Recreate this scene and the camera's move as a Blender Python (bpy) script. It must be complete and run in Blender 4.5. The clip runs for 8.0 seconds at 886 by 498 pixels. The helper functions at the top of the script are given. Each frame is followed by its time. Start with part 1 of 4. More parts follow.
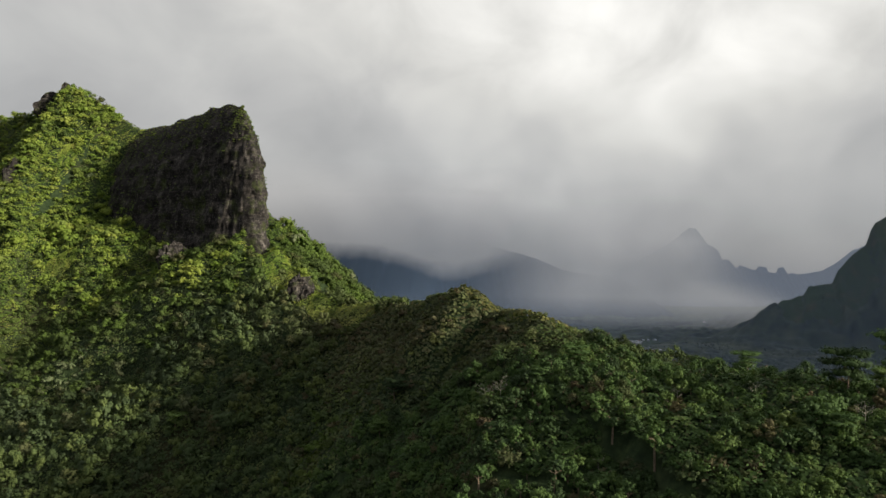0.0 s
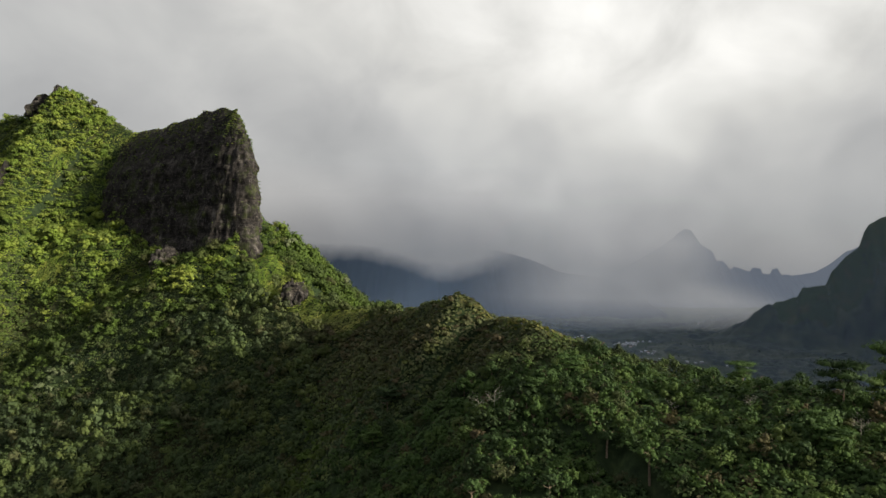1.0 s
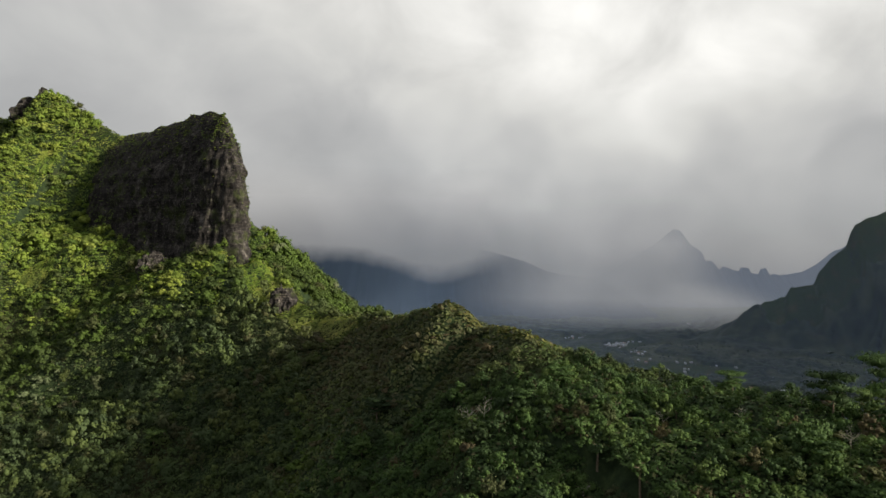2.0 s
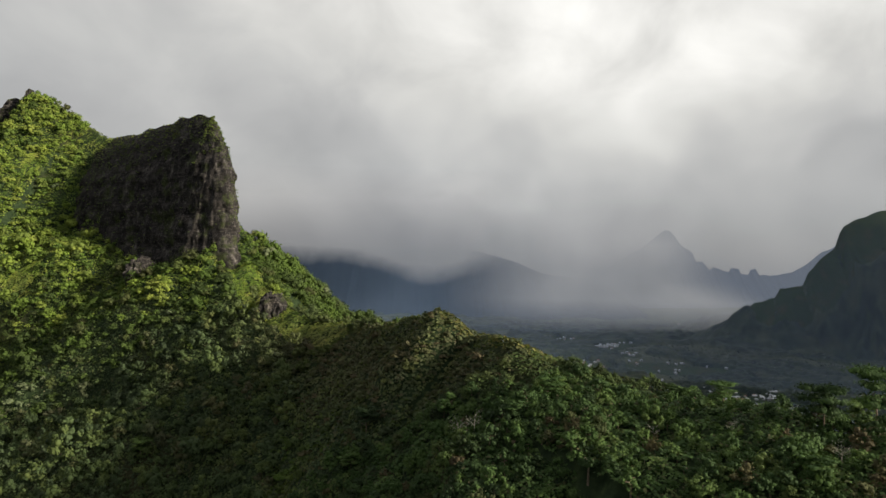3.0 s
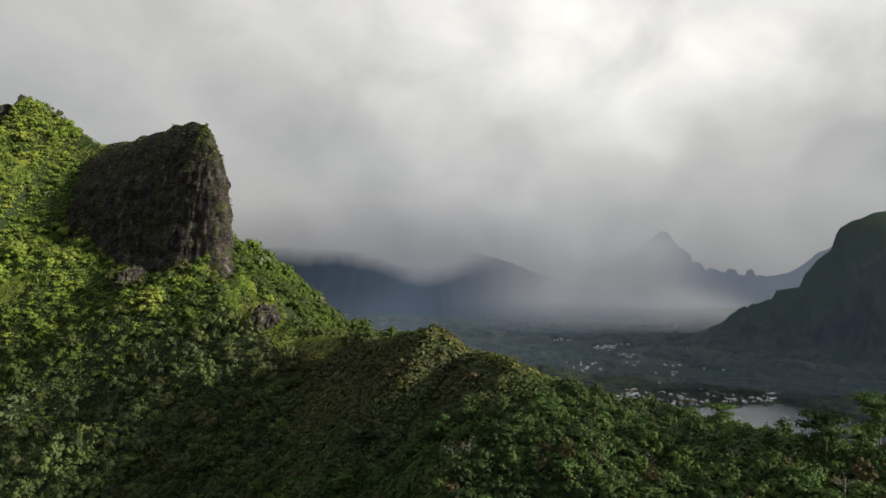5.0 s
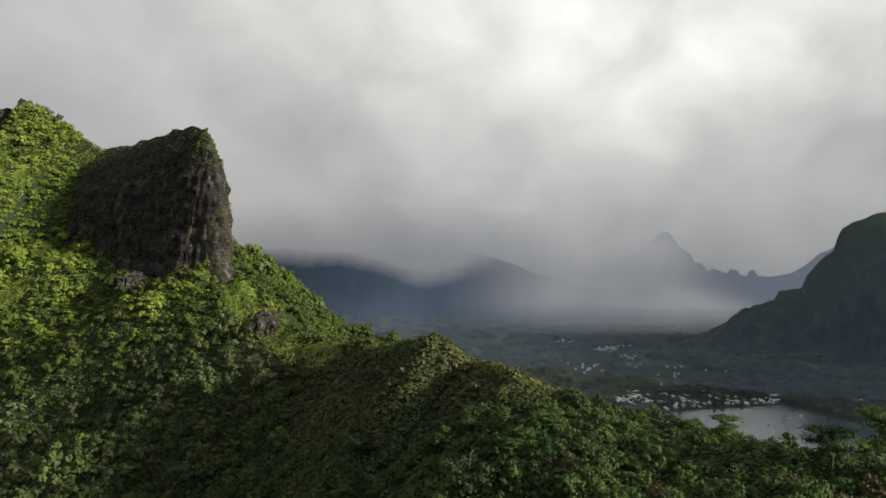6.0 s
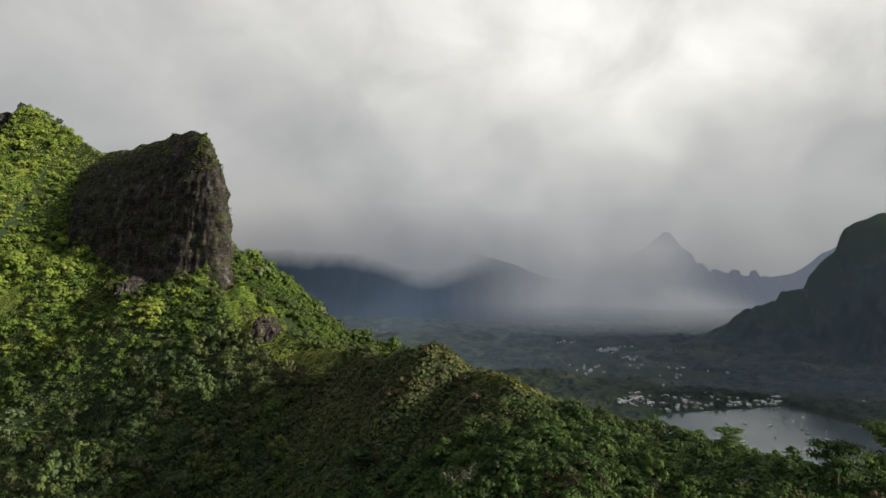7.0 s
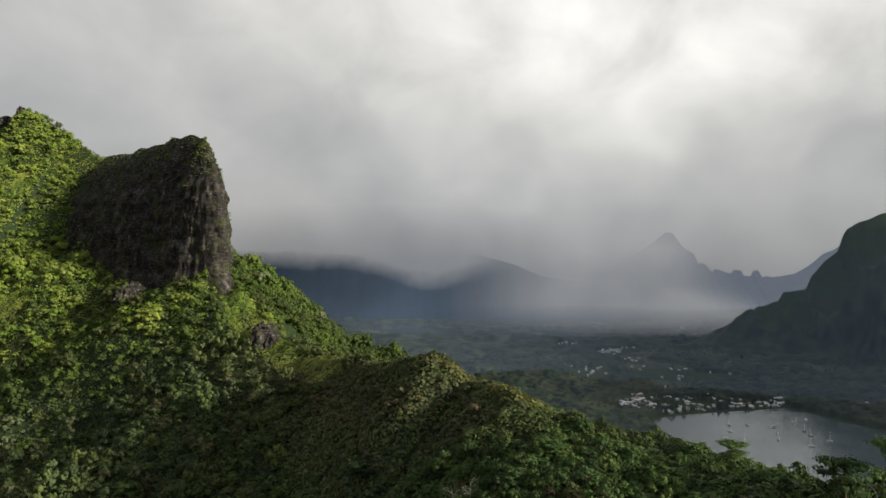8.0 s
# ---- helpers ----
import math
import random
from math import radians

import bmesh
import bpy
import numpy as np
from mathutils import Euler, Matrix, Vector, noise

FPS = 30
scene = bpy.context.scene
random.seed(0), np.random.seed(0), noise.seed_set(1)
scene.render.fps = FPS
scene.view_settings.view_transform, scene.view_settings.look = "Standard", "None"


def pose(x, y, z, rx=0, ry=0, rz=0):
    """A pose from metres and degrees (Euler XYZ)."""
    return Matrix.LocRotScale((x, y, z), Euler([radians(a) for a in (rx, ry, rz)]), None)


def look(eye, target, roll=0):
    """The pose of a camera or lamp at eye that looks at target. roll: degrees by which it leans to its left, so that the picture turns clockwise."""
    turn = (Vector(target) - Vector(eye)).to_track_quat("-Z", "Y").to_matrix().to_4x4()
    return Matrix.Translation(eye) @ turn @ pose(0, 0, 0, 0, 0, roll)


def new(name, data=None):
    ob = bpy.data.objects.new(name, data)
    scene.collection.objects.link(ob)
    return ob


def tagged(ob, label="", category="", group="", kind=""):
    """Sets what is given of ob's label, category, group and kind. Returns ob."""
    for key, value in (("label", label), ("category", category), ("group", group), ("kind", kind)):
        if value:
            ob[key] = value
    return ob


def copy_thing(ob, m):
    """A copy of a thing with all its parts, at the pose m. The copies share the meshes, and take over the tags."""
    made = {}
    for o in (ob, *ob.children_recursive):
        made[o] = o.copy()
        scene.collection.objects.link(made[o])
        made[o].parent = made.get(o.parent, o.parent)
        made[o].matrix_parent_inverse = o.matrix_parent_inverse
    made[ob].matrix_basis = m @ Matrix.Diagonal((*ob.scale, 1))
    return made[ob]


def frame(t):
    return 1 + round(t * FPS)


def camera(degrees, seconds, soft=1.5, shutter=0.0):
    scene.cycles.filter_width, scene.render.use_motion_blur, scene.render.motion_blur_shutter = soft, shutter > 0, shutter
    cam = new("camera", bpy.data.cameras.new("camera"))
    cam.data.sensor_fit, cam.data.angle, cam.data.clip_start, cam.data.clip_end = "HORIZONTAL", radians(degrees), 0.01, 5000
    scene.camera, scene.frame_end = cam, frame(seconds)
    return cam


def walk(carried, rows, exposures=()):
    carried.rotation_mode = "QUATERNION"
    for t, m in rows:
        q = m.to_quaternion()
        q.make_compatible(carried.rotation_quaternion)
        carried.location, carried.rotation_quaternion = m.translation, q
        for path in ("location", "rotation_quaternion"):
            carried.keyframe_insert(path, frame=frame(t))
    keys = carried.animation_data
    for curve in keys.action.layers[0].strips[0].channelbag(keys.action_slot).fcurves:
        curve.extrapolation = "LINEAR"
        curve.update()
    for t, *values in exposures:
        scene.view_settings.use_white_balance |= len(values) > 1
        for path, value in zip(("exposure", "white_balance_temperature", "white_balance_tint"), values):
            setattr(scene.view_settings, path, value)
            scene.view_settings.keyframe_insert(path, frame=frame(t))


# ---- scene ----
cam = camera(70.8, 8.0, soft=1.5)
PATH = [
    (0, (-1.162, -1.554, 325.268), (-1.147, 0.445, 325.323), 0.5),
    (0.5, (-0.811, -0.732, 326.645), (-0.79, 1.267, 326.701), 0.5),
    (1, (-0.561, 0.096, 328.084), (-0.531, 2.094, 328.142), 0.5),
    (1.5, (-0.334, 0.88, 329.711), (-0.289, 2.879, 329.77), 0.4),
    (3, (0.584, 3.328, 334.313), (0.67, 5.326, 334.374), 0.3),
    (3.5, (0.936, 4.324, 335.912), (1.032, 6.32, 335.974), 0.3),
    (4, (1.238, 5.188, 337.57), (1.337, 7.184, 337.631), 0.2),
    (4.5, (1.465, 6.043, 339.169), (1.562, 8.04, 339.23), 0.2),
    (6, (2.285, 9.232, 343.697), (2.375, 11.229, 343.761), 0.1),
    (6.5, (2.546, 10.186, 345.324), (2.634, 12.183, 345.388), 0.0),
    (7, (2.864, 11.151, 346.929), (2.95, 13.148, 346.994), -0.0),
    (7.5, (3.227, 12.495, 348.642), (3.311, 14.492, 348.707), -0.1),
    (8, (3.707, 13.977, 350.149), (3.788, 15.974, 350.215), -0.1),
]
walk(cam, [(t, look(eye, target, roll)) for t, eye, target, roll in PATH], [(0, 0.95, 6590, 11), (8, 0.95, 6590, 11)])

# ---- world, sun ----
SUN_AZ, SUN_EL = 118.0, 15.5          # degrees, clockwise from the y axis; above the horizon
SKY = 0.52                            # strength of the cloud cover
HUB = (1.5, 6.0, 337.0)               # the air round the drone, from which the far sky is seen


def link(nt, a, b):
    nt.links.new(a, b)


def mth(nt, op, a, b=None, clamp=False):
    n = nt.nodes.new("ShaderNodeMath")
    n.operation, n.use_clamp = op, clamp
    for i, v in enumerate((a, b)):
        if v is None:
            continue
        if isinstance(v, (int, float)):
            n.inputs[i].default_value = v
        else:
            nt.links.new(v, n.inputs[i])
    return n.outputs[0]


def mix_col(nt, fac, a, b, blend="MIX"):
    n = nt.nodes.new("ShaderNodeMix")
    n.data_type, n.blend_type = "RGBA", blend
    for s, v in ((n.inputs[0], fac), (n.inputs[6], a), (n.inputs[7], b)):
        if isinstance(v, (int, float)):
            s.default_value = v
        elif isinstance(v, tuple):
            s.default_value = (*v, 1)
        else:
            nt.links.new(v, s)
    return n.outputs[2]


def ramp(nt, fac, stops, ease="LINEAR"):
    n = nt.nodes.new("ShaderNodeValToRGB")
    n.color_ramp.interpolation = ease
    els = n.color_ramp.elements
    while len(els) < len(stops):
        els.new(0.5)
    for e, (p, c) in zip(els, stops):
        e.position = p
        e.color = (*c, 1) if isinstance(c, tuple) else (c, c, c, 1)
    nt.links.new(fac, n.inputs[0])
    return n.outputs[0]


def noise_at(nt, vec, scale, detail=4.0, rough=0.55, distort=0.0):
    n = nt.nodes.new("ShaderNodeTexNoise")
    n.inputs["Scale"].default_value, n.inputs["Detail"].default_value = scale, detail
    n.inputs["Roughness"].default_value, n.inputs["Distortion"].default_value = rough, distort
    if vec is not None:
        nt.links.new(vec, n.inputs["Vector"])
    return n.outputs[0]


def cloud_group():
    """Colour of the cloud cover seen in a direction."""
    g = bpy.data.node_groups.new("cloud_cover", "ShaderNodeTree")
    g.interface.new_socket("Direction", in_out="INPUT", socket_type="NodeSocketVector")
    g.interface.new_socket("Color", in_out="OUTPUT", socket_type="NodeSocketColor")
    g.interface.new_socket("Azimuth", in_out="OUTPUT", socket_type="NodeSocketFloat")
    g.interface.new_socket("Rise", in_out="OUTPUT", socket_type="NodeSocketFloat")
    gi, go = g.nodes.new("NodeGroupInput"), g.nodes.new("NodeGroupOutput")
    sep = g.nodes.new("ShaderNodeSeparateXYZ")
    unit = g.nodes.new("ShaderNodeVectorMath")
    unit.operation = "NORMALIZE"
    link(g, gi.outputs[0], unit.inputs[0])
    link(g, unit.outputs[0], sep.inputs[0])
    x, y, z = sep.outputs
    az = mth(g, "ARCTAN2", x, y)                                    # radians, right of the y axis
    flat = mth(g, "SQRT", mth(g, "ADD", mth(g, "MULTIPLY", x, x), mth(g, "MULTIPLY", y, y)))
    rise = mth(g, "DIVIDE", z, mth(g, "MAXIMUM", flat, 0.05))       # tangent of the elevation
    comb = g.nodes.new("ShaderNodeCombineXYZ")
    link(g, az, comb.inputs[0])
    link(g, mth(g, "MULTIPLY", rise, 1.15), comb.inputs[1])
    big = noise_at(g, comb.outputs[0], 2.6, 2, 0.45, 0.3)
    mid = noise_at(g, comb.outputs[0], 6.5, 5, 0.5, 0.35)
    # height profile of the grey deck
    base = ramp(g, mth(g, "MULTIPLY", mth(g, "ADD", rise, 0.1), 1.25, True),
                [(0.0, 0.24), (0.12, 0.25), (0.17, 0.33), (0.26, 0.42), (0.40, 0.44), (0.55, 0.58), (0.68, 0.68), (0.84, 0.92), (1.0, 0.98)])
    # the thin, bright part of the deck
    da = mth(g, "DIVIDE", mth(g, "SUBTRACT", az, 0.50), 0.38)
    de = mth(g, "DIVIDE", mth(g, "SUBTRACT", rise, 0.36), 0.17)
    glow = mth(g, "EXPONENT", mth(g, "MULTIPLY", mth(g, "ADD", mth(g, "MULTIPLY", da, da), mth(g, "MULTIPLY", de, de)), -0.5))
    val = mth(g, "ADD", base, mth(g, "MULTIPLY", glow, mth(g, "ADD", mth(g, "MULTIPLY", mid, 0.42), 0.18)))
    var = mth(g, "ADD", mth(g, "MULTIPLY", mth(g, "SUBTRACT", big, 0.5), 0.75), mth(g, "MULTIPLY", mth(g, "SUBTRACT", mid, 0.5), 0.5))
    val = mth(g, "MULTIPLY", val, mth(g, "ADD", var, 1.0))
    away = mth(g, "ADD", mth(g, "MULTIPLY", x, 0.06), mth(g, "MULTIPLY", y, 0.21))
    val = mth(g, "MULTIPLY", val, mth(g, "ADD", away, 0.79))
    for a0, r0, wide, high, gain in ((0.17, 0.19, 0.2, 0.09, 0.12), (0.62, 0.14, 0.16, 0.09, -0.24)):
        pa, pr = mth(g, "DIVIDE", mth(g, "SUBTRACT", az, a0), wide), mth(g, "DIVIDE", mth(g, "SUBTRACT", rise, r0), high)
        spot = mth(g, "EXPONENT", mth(g, "MULTIPLY", mth(g, "ADD", mth(g, "MULTIPLY", pa, pa), mth(g, "MULTIPLY", pr, pr)), -0.5))
        val = mth(g, "MULTIPLY", val, mth(g, "ADD", mth(g, "MULTIPLY", spot, gain), 1.0))
    wa = mth(g, "DIVIDE", mth(g, "ADD", az, 0.14), 0.2)
    wr = mth(g, "DIVIDE", mth(g, "SUBTRACT", rise, 0.03), 0.055)
    wedge = mth(g, "EXPONENT", mth(g, "MULTIPLY", mth(g, "ADD", mth(g, "MULTIPLY", wa, wa), mth(g, "MULTIPLY", wr, wr)), -0.5))
    val = mth(g, "MULTIPLY", val, mth(g, "SUBTRACT", 1.0, mth(g, "MULTIPLY", wedge, 0.3)))
    val = mth(g, "MAXIMUM", val, 0.08)
    tint = ramp(g, val, [(0.0, (0.93, 0.98, 1.06)), (0.35, (0.985, 1.0, 1.005)), (0.7, (1.0, 1.0, 0.96))])
    mul = g.nodes.new("ShaderNodeVectorMath")
    mul.operation = "SCALE"
    link(g, tint, mul.inputs[0])
    link(g, val, mul.inputs["Scale"])
    link(g, mul.outputs[0], go.inputs[0])
    link(g, az, go.inputs[1])
    link(g, rise, go.inputs[2])
    return g


CLOUDS = cloud_group()
world = bpy.data.worlds.new("overcast_world")
scene.world = world
world.use_nodes = True
wn = world.node_tree
wn.nodes.clear()
w_out, w_bg = wn.nodes.new("ShaderNodeOutputWorld"), wn.nodes.new("ShaderNodeBackground")
w_tc, w_grp = wn.nodes.new("ShaderNodeTexCoord"), wn.nodes.new("ShaderNodeGroup")
w_grp.node_tree = CLOUDS
link(wn, w_tc.outputs["Generated"], w_grp.inputs[0])
w_sky = wn.nodes.new("ShaderNodeTexSky")
w_sky.sky_type, w_sky.sun_disc = "NISHITA", False
w_sky.sun_elevation, w_sky.sun_rotation = radians(SUN_EL), radians(SUN_AZ)
sky_dim = mix_col(wn, 1.0, w_sky.outputs[0], (0.10, 0.10, 0.10), "MULTIPLY")
link(wn, mix_col(wn, 0.94, sky_dim, w_grp.outputs[0]), w_bg.inputs[0])
w_bg.inputs[1].default_value = SKY
link(wn, w_bg.outputs[0], w_out.inputs[0])

sun_data = bpy.data.lights.new("sun", "SUN")
sun_data.energy, sun_data.angle, sun_data.color = 4.65, radians(6.0), (1.0, 0.91, 0.72)
sun = new("sun", sun_data)
sd = Vector((math.sin(radians(SUN_AZ)) * math.cos(radians(SUN_EL)), math.cos(radians(SUN_AZ)) * math.cos(radians(SUN_EL)), math.sin(radians(SUN_EL))))
sun.matrix_world = look(sd * 3000, (0, 0, 0))


# ---- materials ----
def material(name):
    m = bpy.data.materials.new(name)
    m.use_nodes = True
    nt = m.node_tree
    nt.nodes.clear()
    out = nt.nodes.new("ShaderNodeOutputMaterial")
    return m, nt, out


def principled(nt, out, rough=0.8, spec=0.3):
    b = nt.nodes.new("ShaderNodeBsdfPrincipled")
    b.inputs["Roughness"].default_value = rough
    b.inputs["Specular IOR Level"].default_value = spec
    link(nt, b.outputs[0], out.inputs[0])
    return b


def position(nt):
    return nt.nodes.new("ShaderNodeNewGeometry").outputs["Position"]


def bump(nt, height, b, strength, dist):
    n = nt.nodes.new("ShaderNodeBump")
    n.inputs["Strength"].default_value, n.inputs["Distance"].default_value = strength, dist
    link(nt, height, n.inputs["Height"])
    link(nt, n.outputs[0], b.inputs["Normal"])


def leaf_material(name, stops, dry, through_light=0.24):
    """Foliage: a tone for each plant, a drier tone where 'dry' is high, patchy at two scales."""
    m, nt, out = material(name)
    att, att2 = nt.nodes.new("ShaderNodeAttribute"), nt.nodes.new("ShaderNodeAttribute")
    att.attribute_name, att2.attribute_name = "tint", "dry"
    info = nt.nodes.new("ShaderNodeObjectInfo")
    tone = mth(nt, "ADD", att.outputs["Fac"], mth(nt, "MULTIPLY", info.outputs["Random"], mth(nt, "LESS_THAN", att.outputs["Fac"], 0.0005)))
    pos = position(nt)
    fine = noise_at(nt, pos, 1.1, 2)
    patch = noise_at(nt, pos, 0.03, 3)
    tone = mth(nt, "ADD", mth(nt, "ADD", mth(nt, "MULTIPLY", tone, 0.62), 0.06), mth(nt, "ADD", mth(nt, "MULTIPLY", mth(nt, "SUBTRACT", fine, 0.3), 0.25), mth(nt, "MULTIPLY", mth(nt, "SUBTRACT", patch, 0.45), 0.6)))
    col = ramp(nt, tone, stops)
    col = mix_col(nt, att2.outputs["Fac"], col, dry)
    b = nt.nodes.new("ShaderNodeBsdfPrincipled")
    b.inputs["Roughness"].default_value, b.inputs["Specular IOR Level"].default_value = 0.68, 0.10
    link(nt, col, b.inputs["Base Color"])
    t = nt.nodes.new("ShaderNodeBsdfTranslucent")
    link(nt, mix_col(nt, 1.0, col, (1.15, 1.2, 0.6), "MULTIPLY"), t.inputs[0])
    mx = nt.nodes.new("ShaderNodeMixShader")
    mx.inputs[0].default_value = through_light
    link(nt, b.outputs[0], mx.inputs[1])
    link(nt, t.outputs[0], mx.inputs[2])
    link(nt, mx.outputs[0], out.inputs[0])
    return m


LEAF = leaf_material("foliage", [(0.0, (0.027, 0.041, 0.016)), (0.22, (0.050, 0.075, 0.022)), (0.42, (0.069, 0.112, 0.024)), (0.62, (0.106, 0.146, 0.030)), (0.82, (0.143, 0.164, 0.041)), (1.0, (0.156, 0.140, 0.051))],
                     (0.064, 0.052, 0.032))
# Brighter, yellower than LEAF: sunlight put into fern colour; open grass shares it.
BRIGHT_LEAF = leaf_material("sunlit_fern_scrub", [(0.0, (0.060, 0.105, 0.022)), (0.4, (0.130, 0.195, 0.032)), (0.7, (0.200, 0.250, 0.045)), (1.0, (0.260, 0.250, 0.080))], (0.220, 0.185, 0.085))
NEAR_LEAF = leaf_material("near_foliage", [(0.0, (0.020, 0.032, 0.017)), (0.25, (0.034, 0.060, 0.023)), (0.5, (0.048, 0.087, 0.027)), (0.75, (0.068, 0.108, 0.032)), (1.0, (0.095, 0.108, 0.046))], (0.077, 0.056, 0.036))
# Darker than LEAF in its lighter tones: the hollow's shade put into colour.
HOLLOW_LEAF = leaf_material("hollow_shade_foliage", [(0.0, (0.034, 0.046, 0.028)), (0.3, (0.051, 0.075, 0.035)), (0.55, (0.070, 0.102, 0.038)), (0.8, (0.093, 0.120, 0.040)), (1.0, (0.120, 0.140, 0.046))], (0.095, 0.074, 0.046))
# Far darker than near leaves: cloud shade and blue distance put into the colour.
DEEP_LEAF = leaf_material("valley_shade_foliage", [(0.0, (0.007, 0.012, 0.010)), (0.5, (0.016, 0.027, 0.018)), (1.0, (0.036, 0.050, 0.027))], (0.055, 0.064, 0.032))
DRY_GRASS = leaf_material("dry_grass", [(0.0, (0.060, 0.070, 0.024)), (0.5, (0.105, 0.115, 0.034)), (1.0, (0.165, 0.150, 0.058))], (0.110, 0.085, 0.045))
PALE_LEAF = leaf_material("pale_foliage", [(0.0, (0.09, 0.125, 0.06)), (1.0, (0.14, 0.17, 0.095))], (0.13, 0.12, 0.08))


def bark_material(name, dark, light):
    m, nt, out = material(name)
    b = principled(nt, out, 0.9, 0.2)
    n = noise_at(nt, position(nt), 2.5, 5)
    link(nt, ramp(nt, n, [(0.3, dark), (0.7, light)]), b.inputs["Base Color"])
    bump(nt, n, b, 0.5, 0.05)
    return m


BARK = bark_material("bark", (0.07, 0.05, 0.035), (0.2, 0.16, 0.12))
DEAD = bark_material("bleached_wood", (0.18, 0.16, 0.14), (0.38, 0.36, 0.32))


def ground_material():
    """Undergrowth, grass and bare earth, by patches and steepness."""
    m, nt, out = material("undergrowth")
    b = principled(nt, out, 0.95, 0.05)
    pos = position(nt)
    a, c = noise_at(nt, pos, 0.02, 4), noise_at(nt, pos, 0.35, 5)
    green = ramp(nt, c, [(0.25, (0.011, 0.018, 0.010)), (0.5, (0.021, 0.034, 0.016)), (0.75, (0.036, 0.054, 0.022))])
    dry = ramp(nt, c, [(0.3, (0.024, 0.022, 0.014)), (0.7, (0.055, 0.052, 0.024))])
    col = mix_col(nt, ramp(nt, a, [(0.50, 0.0), (0.68, 0.7)]), green, dry)
    link(nt, col, b.inputs["Base Color"])
    bump(nt, c, b, 0.8, 1.0)
    return m


GROUND = ground_material()


def rock_material():
    """Dark basalt with pale weathered streaks and moss."""
    m, nt, out = material("basalt")
    b = principled(nt, out, 0.95, 0.06)
    pos = position(nt)
    mp = nt.nodes.new("ShaderNodeMapping")
    mp.inputs["Scale"].default_value = (1, 1, 0.42)
    link(nt, pos, mp.inputs[0])
    bed = nt.nodes.new("ShaderNodeMapping")
    bed.inputs["Scale"].default_value = (0.35, 0.35, 1.6)
    link(nt, pos, bed.inputs[0])
    a = noise_at(nt, mp.outputs[0], 0.16, 6, 0.65)
    f = noise_at(nt, mp.outputs[0], 0.9, 6, 0.72)
    g = noise_at(nt, bed.outputs[0], 0.4, 5, 0.65, 0.4)
    col = ramp(nt, a, [(0.40, (0.011, 0.010, 0.0105)), (0.54, (0.030, 0.0275, 0.027)), (0.62, (0.085, 0.078, 0.074)), (0.71, (0.26, 0.24, 0.225))])
    col = mix_col(nt, 0.4, col, ramp(nt, f, [(0.44, (0.009, 0.0085, 0.009)), (0.56, (0.030, 0.028, 0.029)), (0.66, (0.30, 0.28, 0.275))]))
    col = mix_col(nt, 0.35, col, ramp(nt, g, [(0.42, (0.008, 0.0075, 0.0075)), (0.55, (0.027, 0.025, 0.025)), (0.70, (0.17, 0.15, 0.125))]))
    moss = noise_at(nt, pos, 0.09, 5, 0.65)
    col = mix_col(nt, ramp(nt, moss, [(0.52, 0.0), (0.64, 0.75)]), col, ramp(nt, f, [(0.35, (0.016, 0.024, 0.009)), (0.65, (0.060, 0.075, 0.024))]))
    link(nt, col, b.inputs["Base Color"])
    bump(nt, mth(nt, "ADD", f, g), b, 0.6, 0.9)
    return m


ROCK = rock_material()


def plain(name, col, rough=0.6, spec=0.4, vary=0.25, scale=0.8, metal=0.0):
    m, nt, out = material(name)
    b = principled(nt, out, rough, spec)
    b.inputs["Metallic"].default_value = metal
    n = noise_at(nt, position(nt), scale, 4)
    dark = tuple(v * (1 - vary) for v in col)
    c = ramp(nt, n, [(0.3, dark), (0.7, col)])
    info = nt.nodes.new("ShaderNodeObjectInfo")
    hue = ramp(nt, info.outputs["Random"], [(0.0, (0.75, 0.75, 0.78)), (1.0, (1.0, 1.0, 1.0))])
    link(nt, mix_col(nt, 1.0, c, hue, "MULTIPLY"), b.inputs["Base Color"])
    return m


def water_material():
    m, nt, out = material("bay_water")
    b = principled(nt, out, 0.12, 0.5)
    b.inputs["Base Color"].default_value = (0.035, 0.05, 0.055, 1)
    pos = position(nt)
    n = noise_at(nt, pos, 0.12, 5, 0.6)
    bump(nt, n, b, 0.25, 0.6)
    link(nt, ramp(nt, noise_at(nt, pos, 0.006, 3), [(0.35, 0.10), (0.7, 0.28)]), b.inputs["Roughness"])
    return m


WATER = water_material()


# ---- shape of the land ----
def ridge(X, Y, pts):
    """Distance from a crest line, signed side (+ right of its run), crest height and the two side slopes there."""
    best = np.full(X.shape, 1e18)
    side, zc, s_l, s_r = (np.zeros(X.shape) for _ in range(4))
    for (x0, y0, z0, l0, r0), (x1, y1, z1, l1, r1) in zip(pts, pts[1:]):
        dx, dy = x1 - x0, y1 - y0
        t = np.clip(((X - x0) * dx + (Y - y0) * dy) / (dx * dx + dy * dy), 0, 1)
        px, py = X - x0 - t * dx, Y - y0 - t * dy
        d2 = px * px + py * py
        near = d2 < best
        best = np.where(near, d2, best)
        side = np.where(near, np.sign(px * dy - py * dx), side)
        zc = np.where(near, z0 + t * (z1 - z0), zc)
        s_l, s_r = np.where(near, l0 + t * (l1 - l0), s_l), np.where(near, r0 + t * (r1 - r0), s_r)
    d = np.sqrt(best)
    return d, side, zc, s_l, s_r


def flank(X, Y, pts, soft=4.0):
    d, side, zc, s_l, s_r = ridge(X, Y, pts)
    return zc - np.where(side > 0, s_r, s_l) * (np.sqrt(d * d + soft * soft) - soft)


def smax(a, b, k=6.0):
    m = np.maximum(a, b)
    return m + k * np.log(np.exp((a - m) / k) + np.exp((b - m) / k))


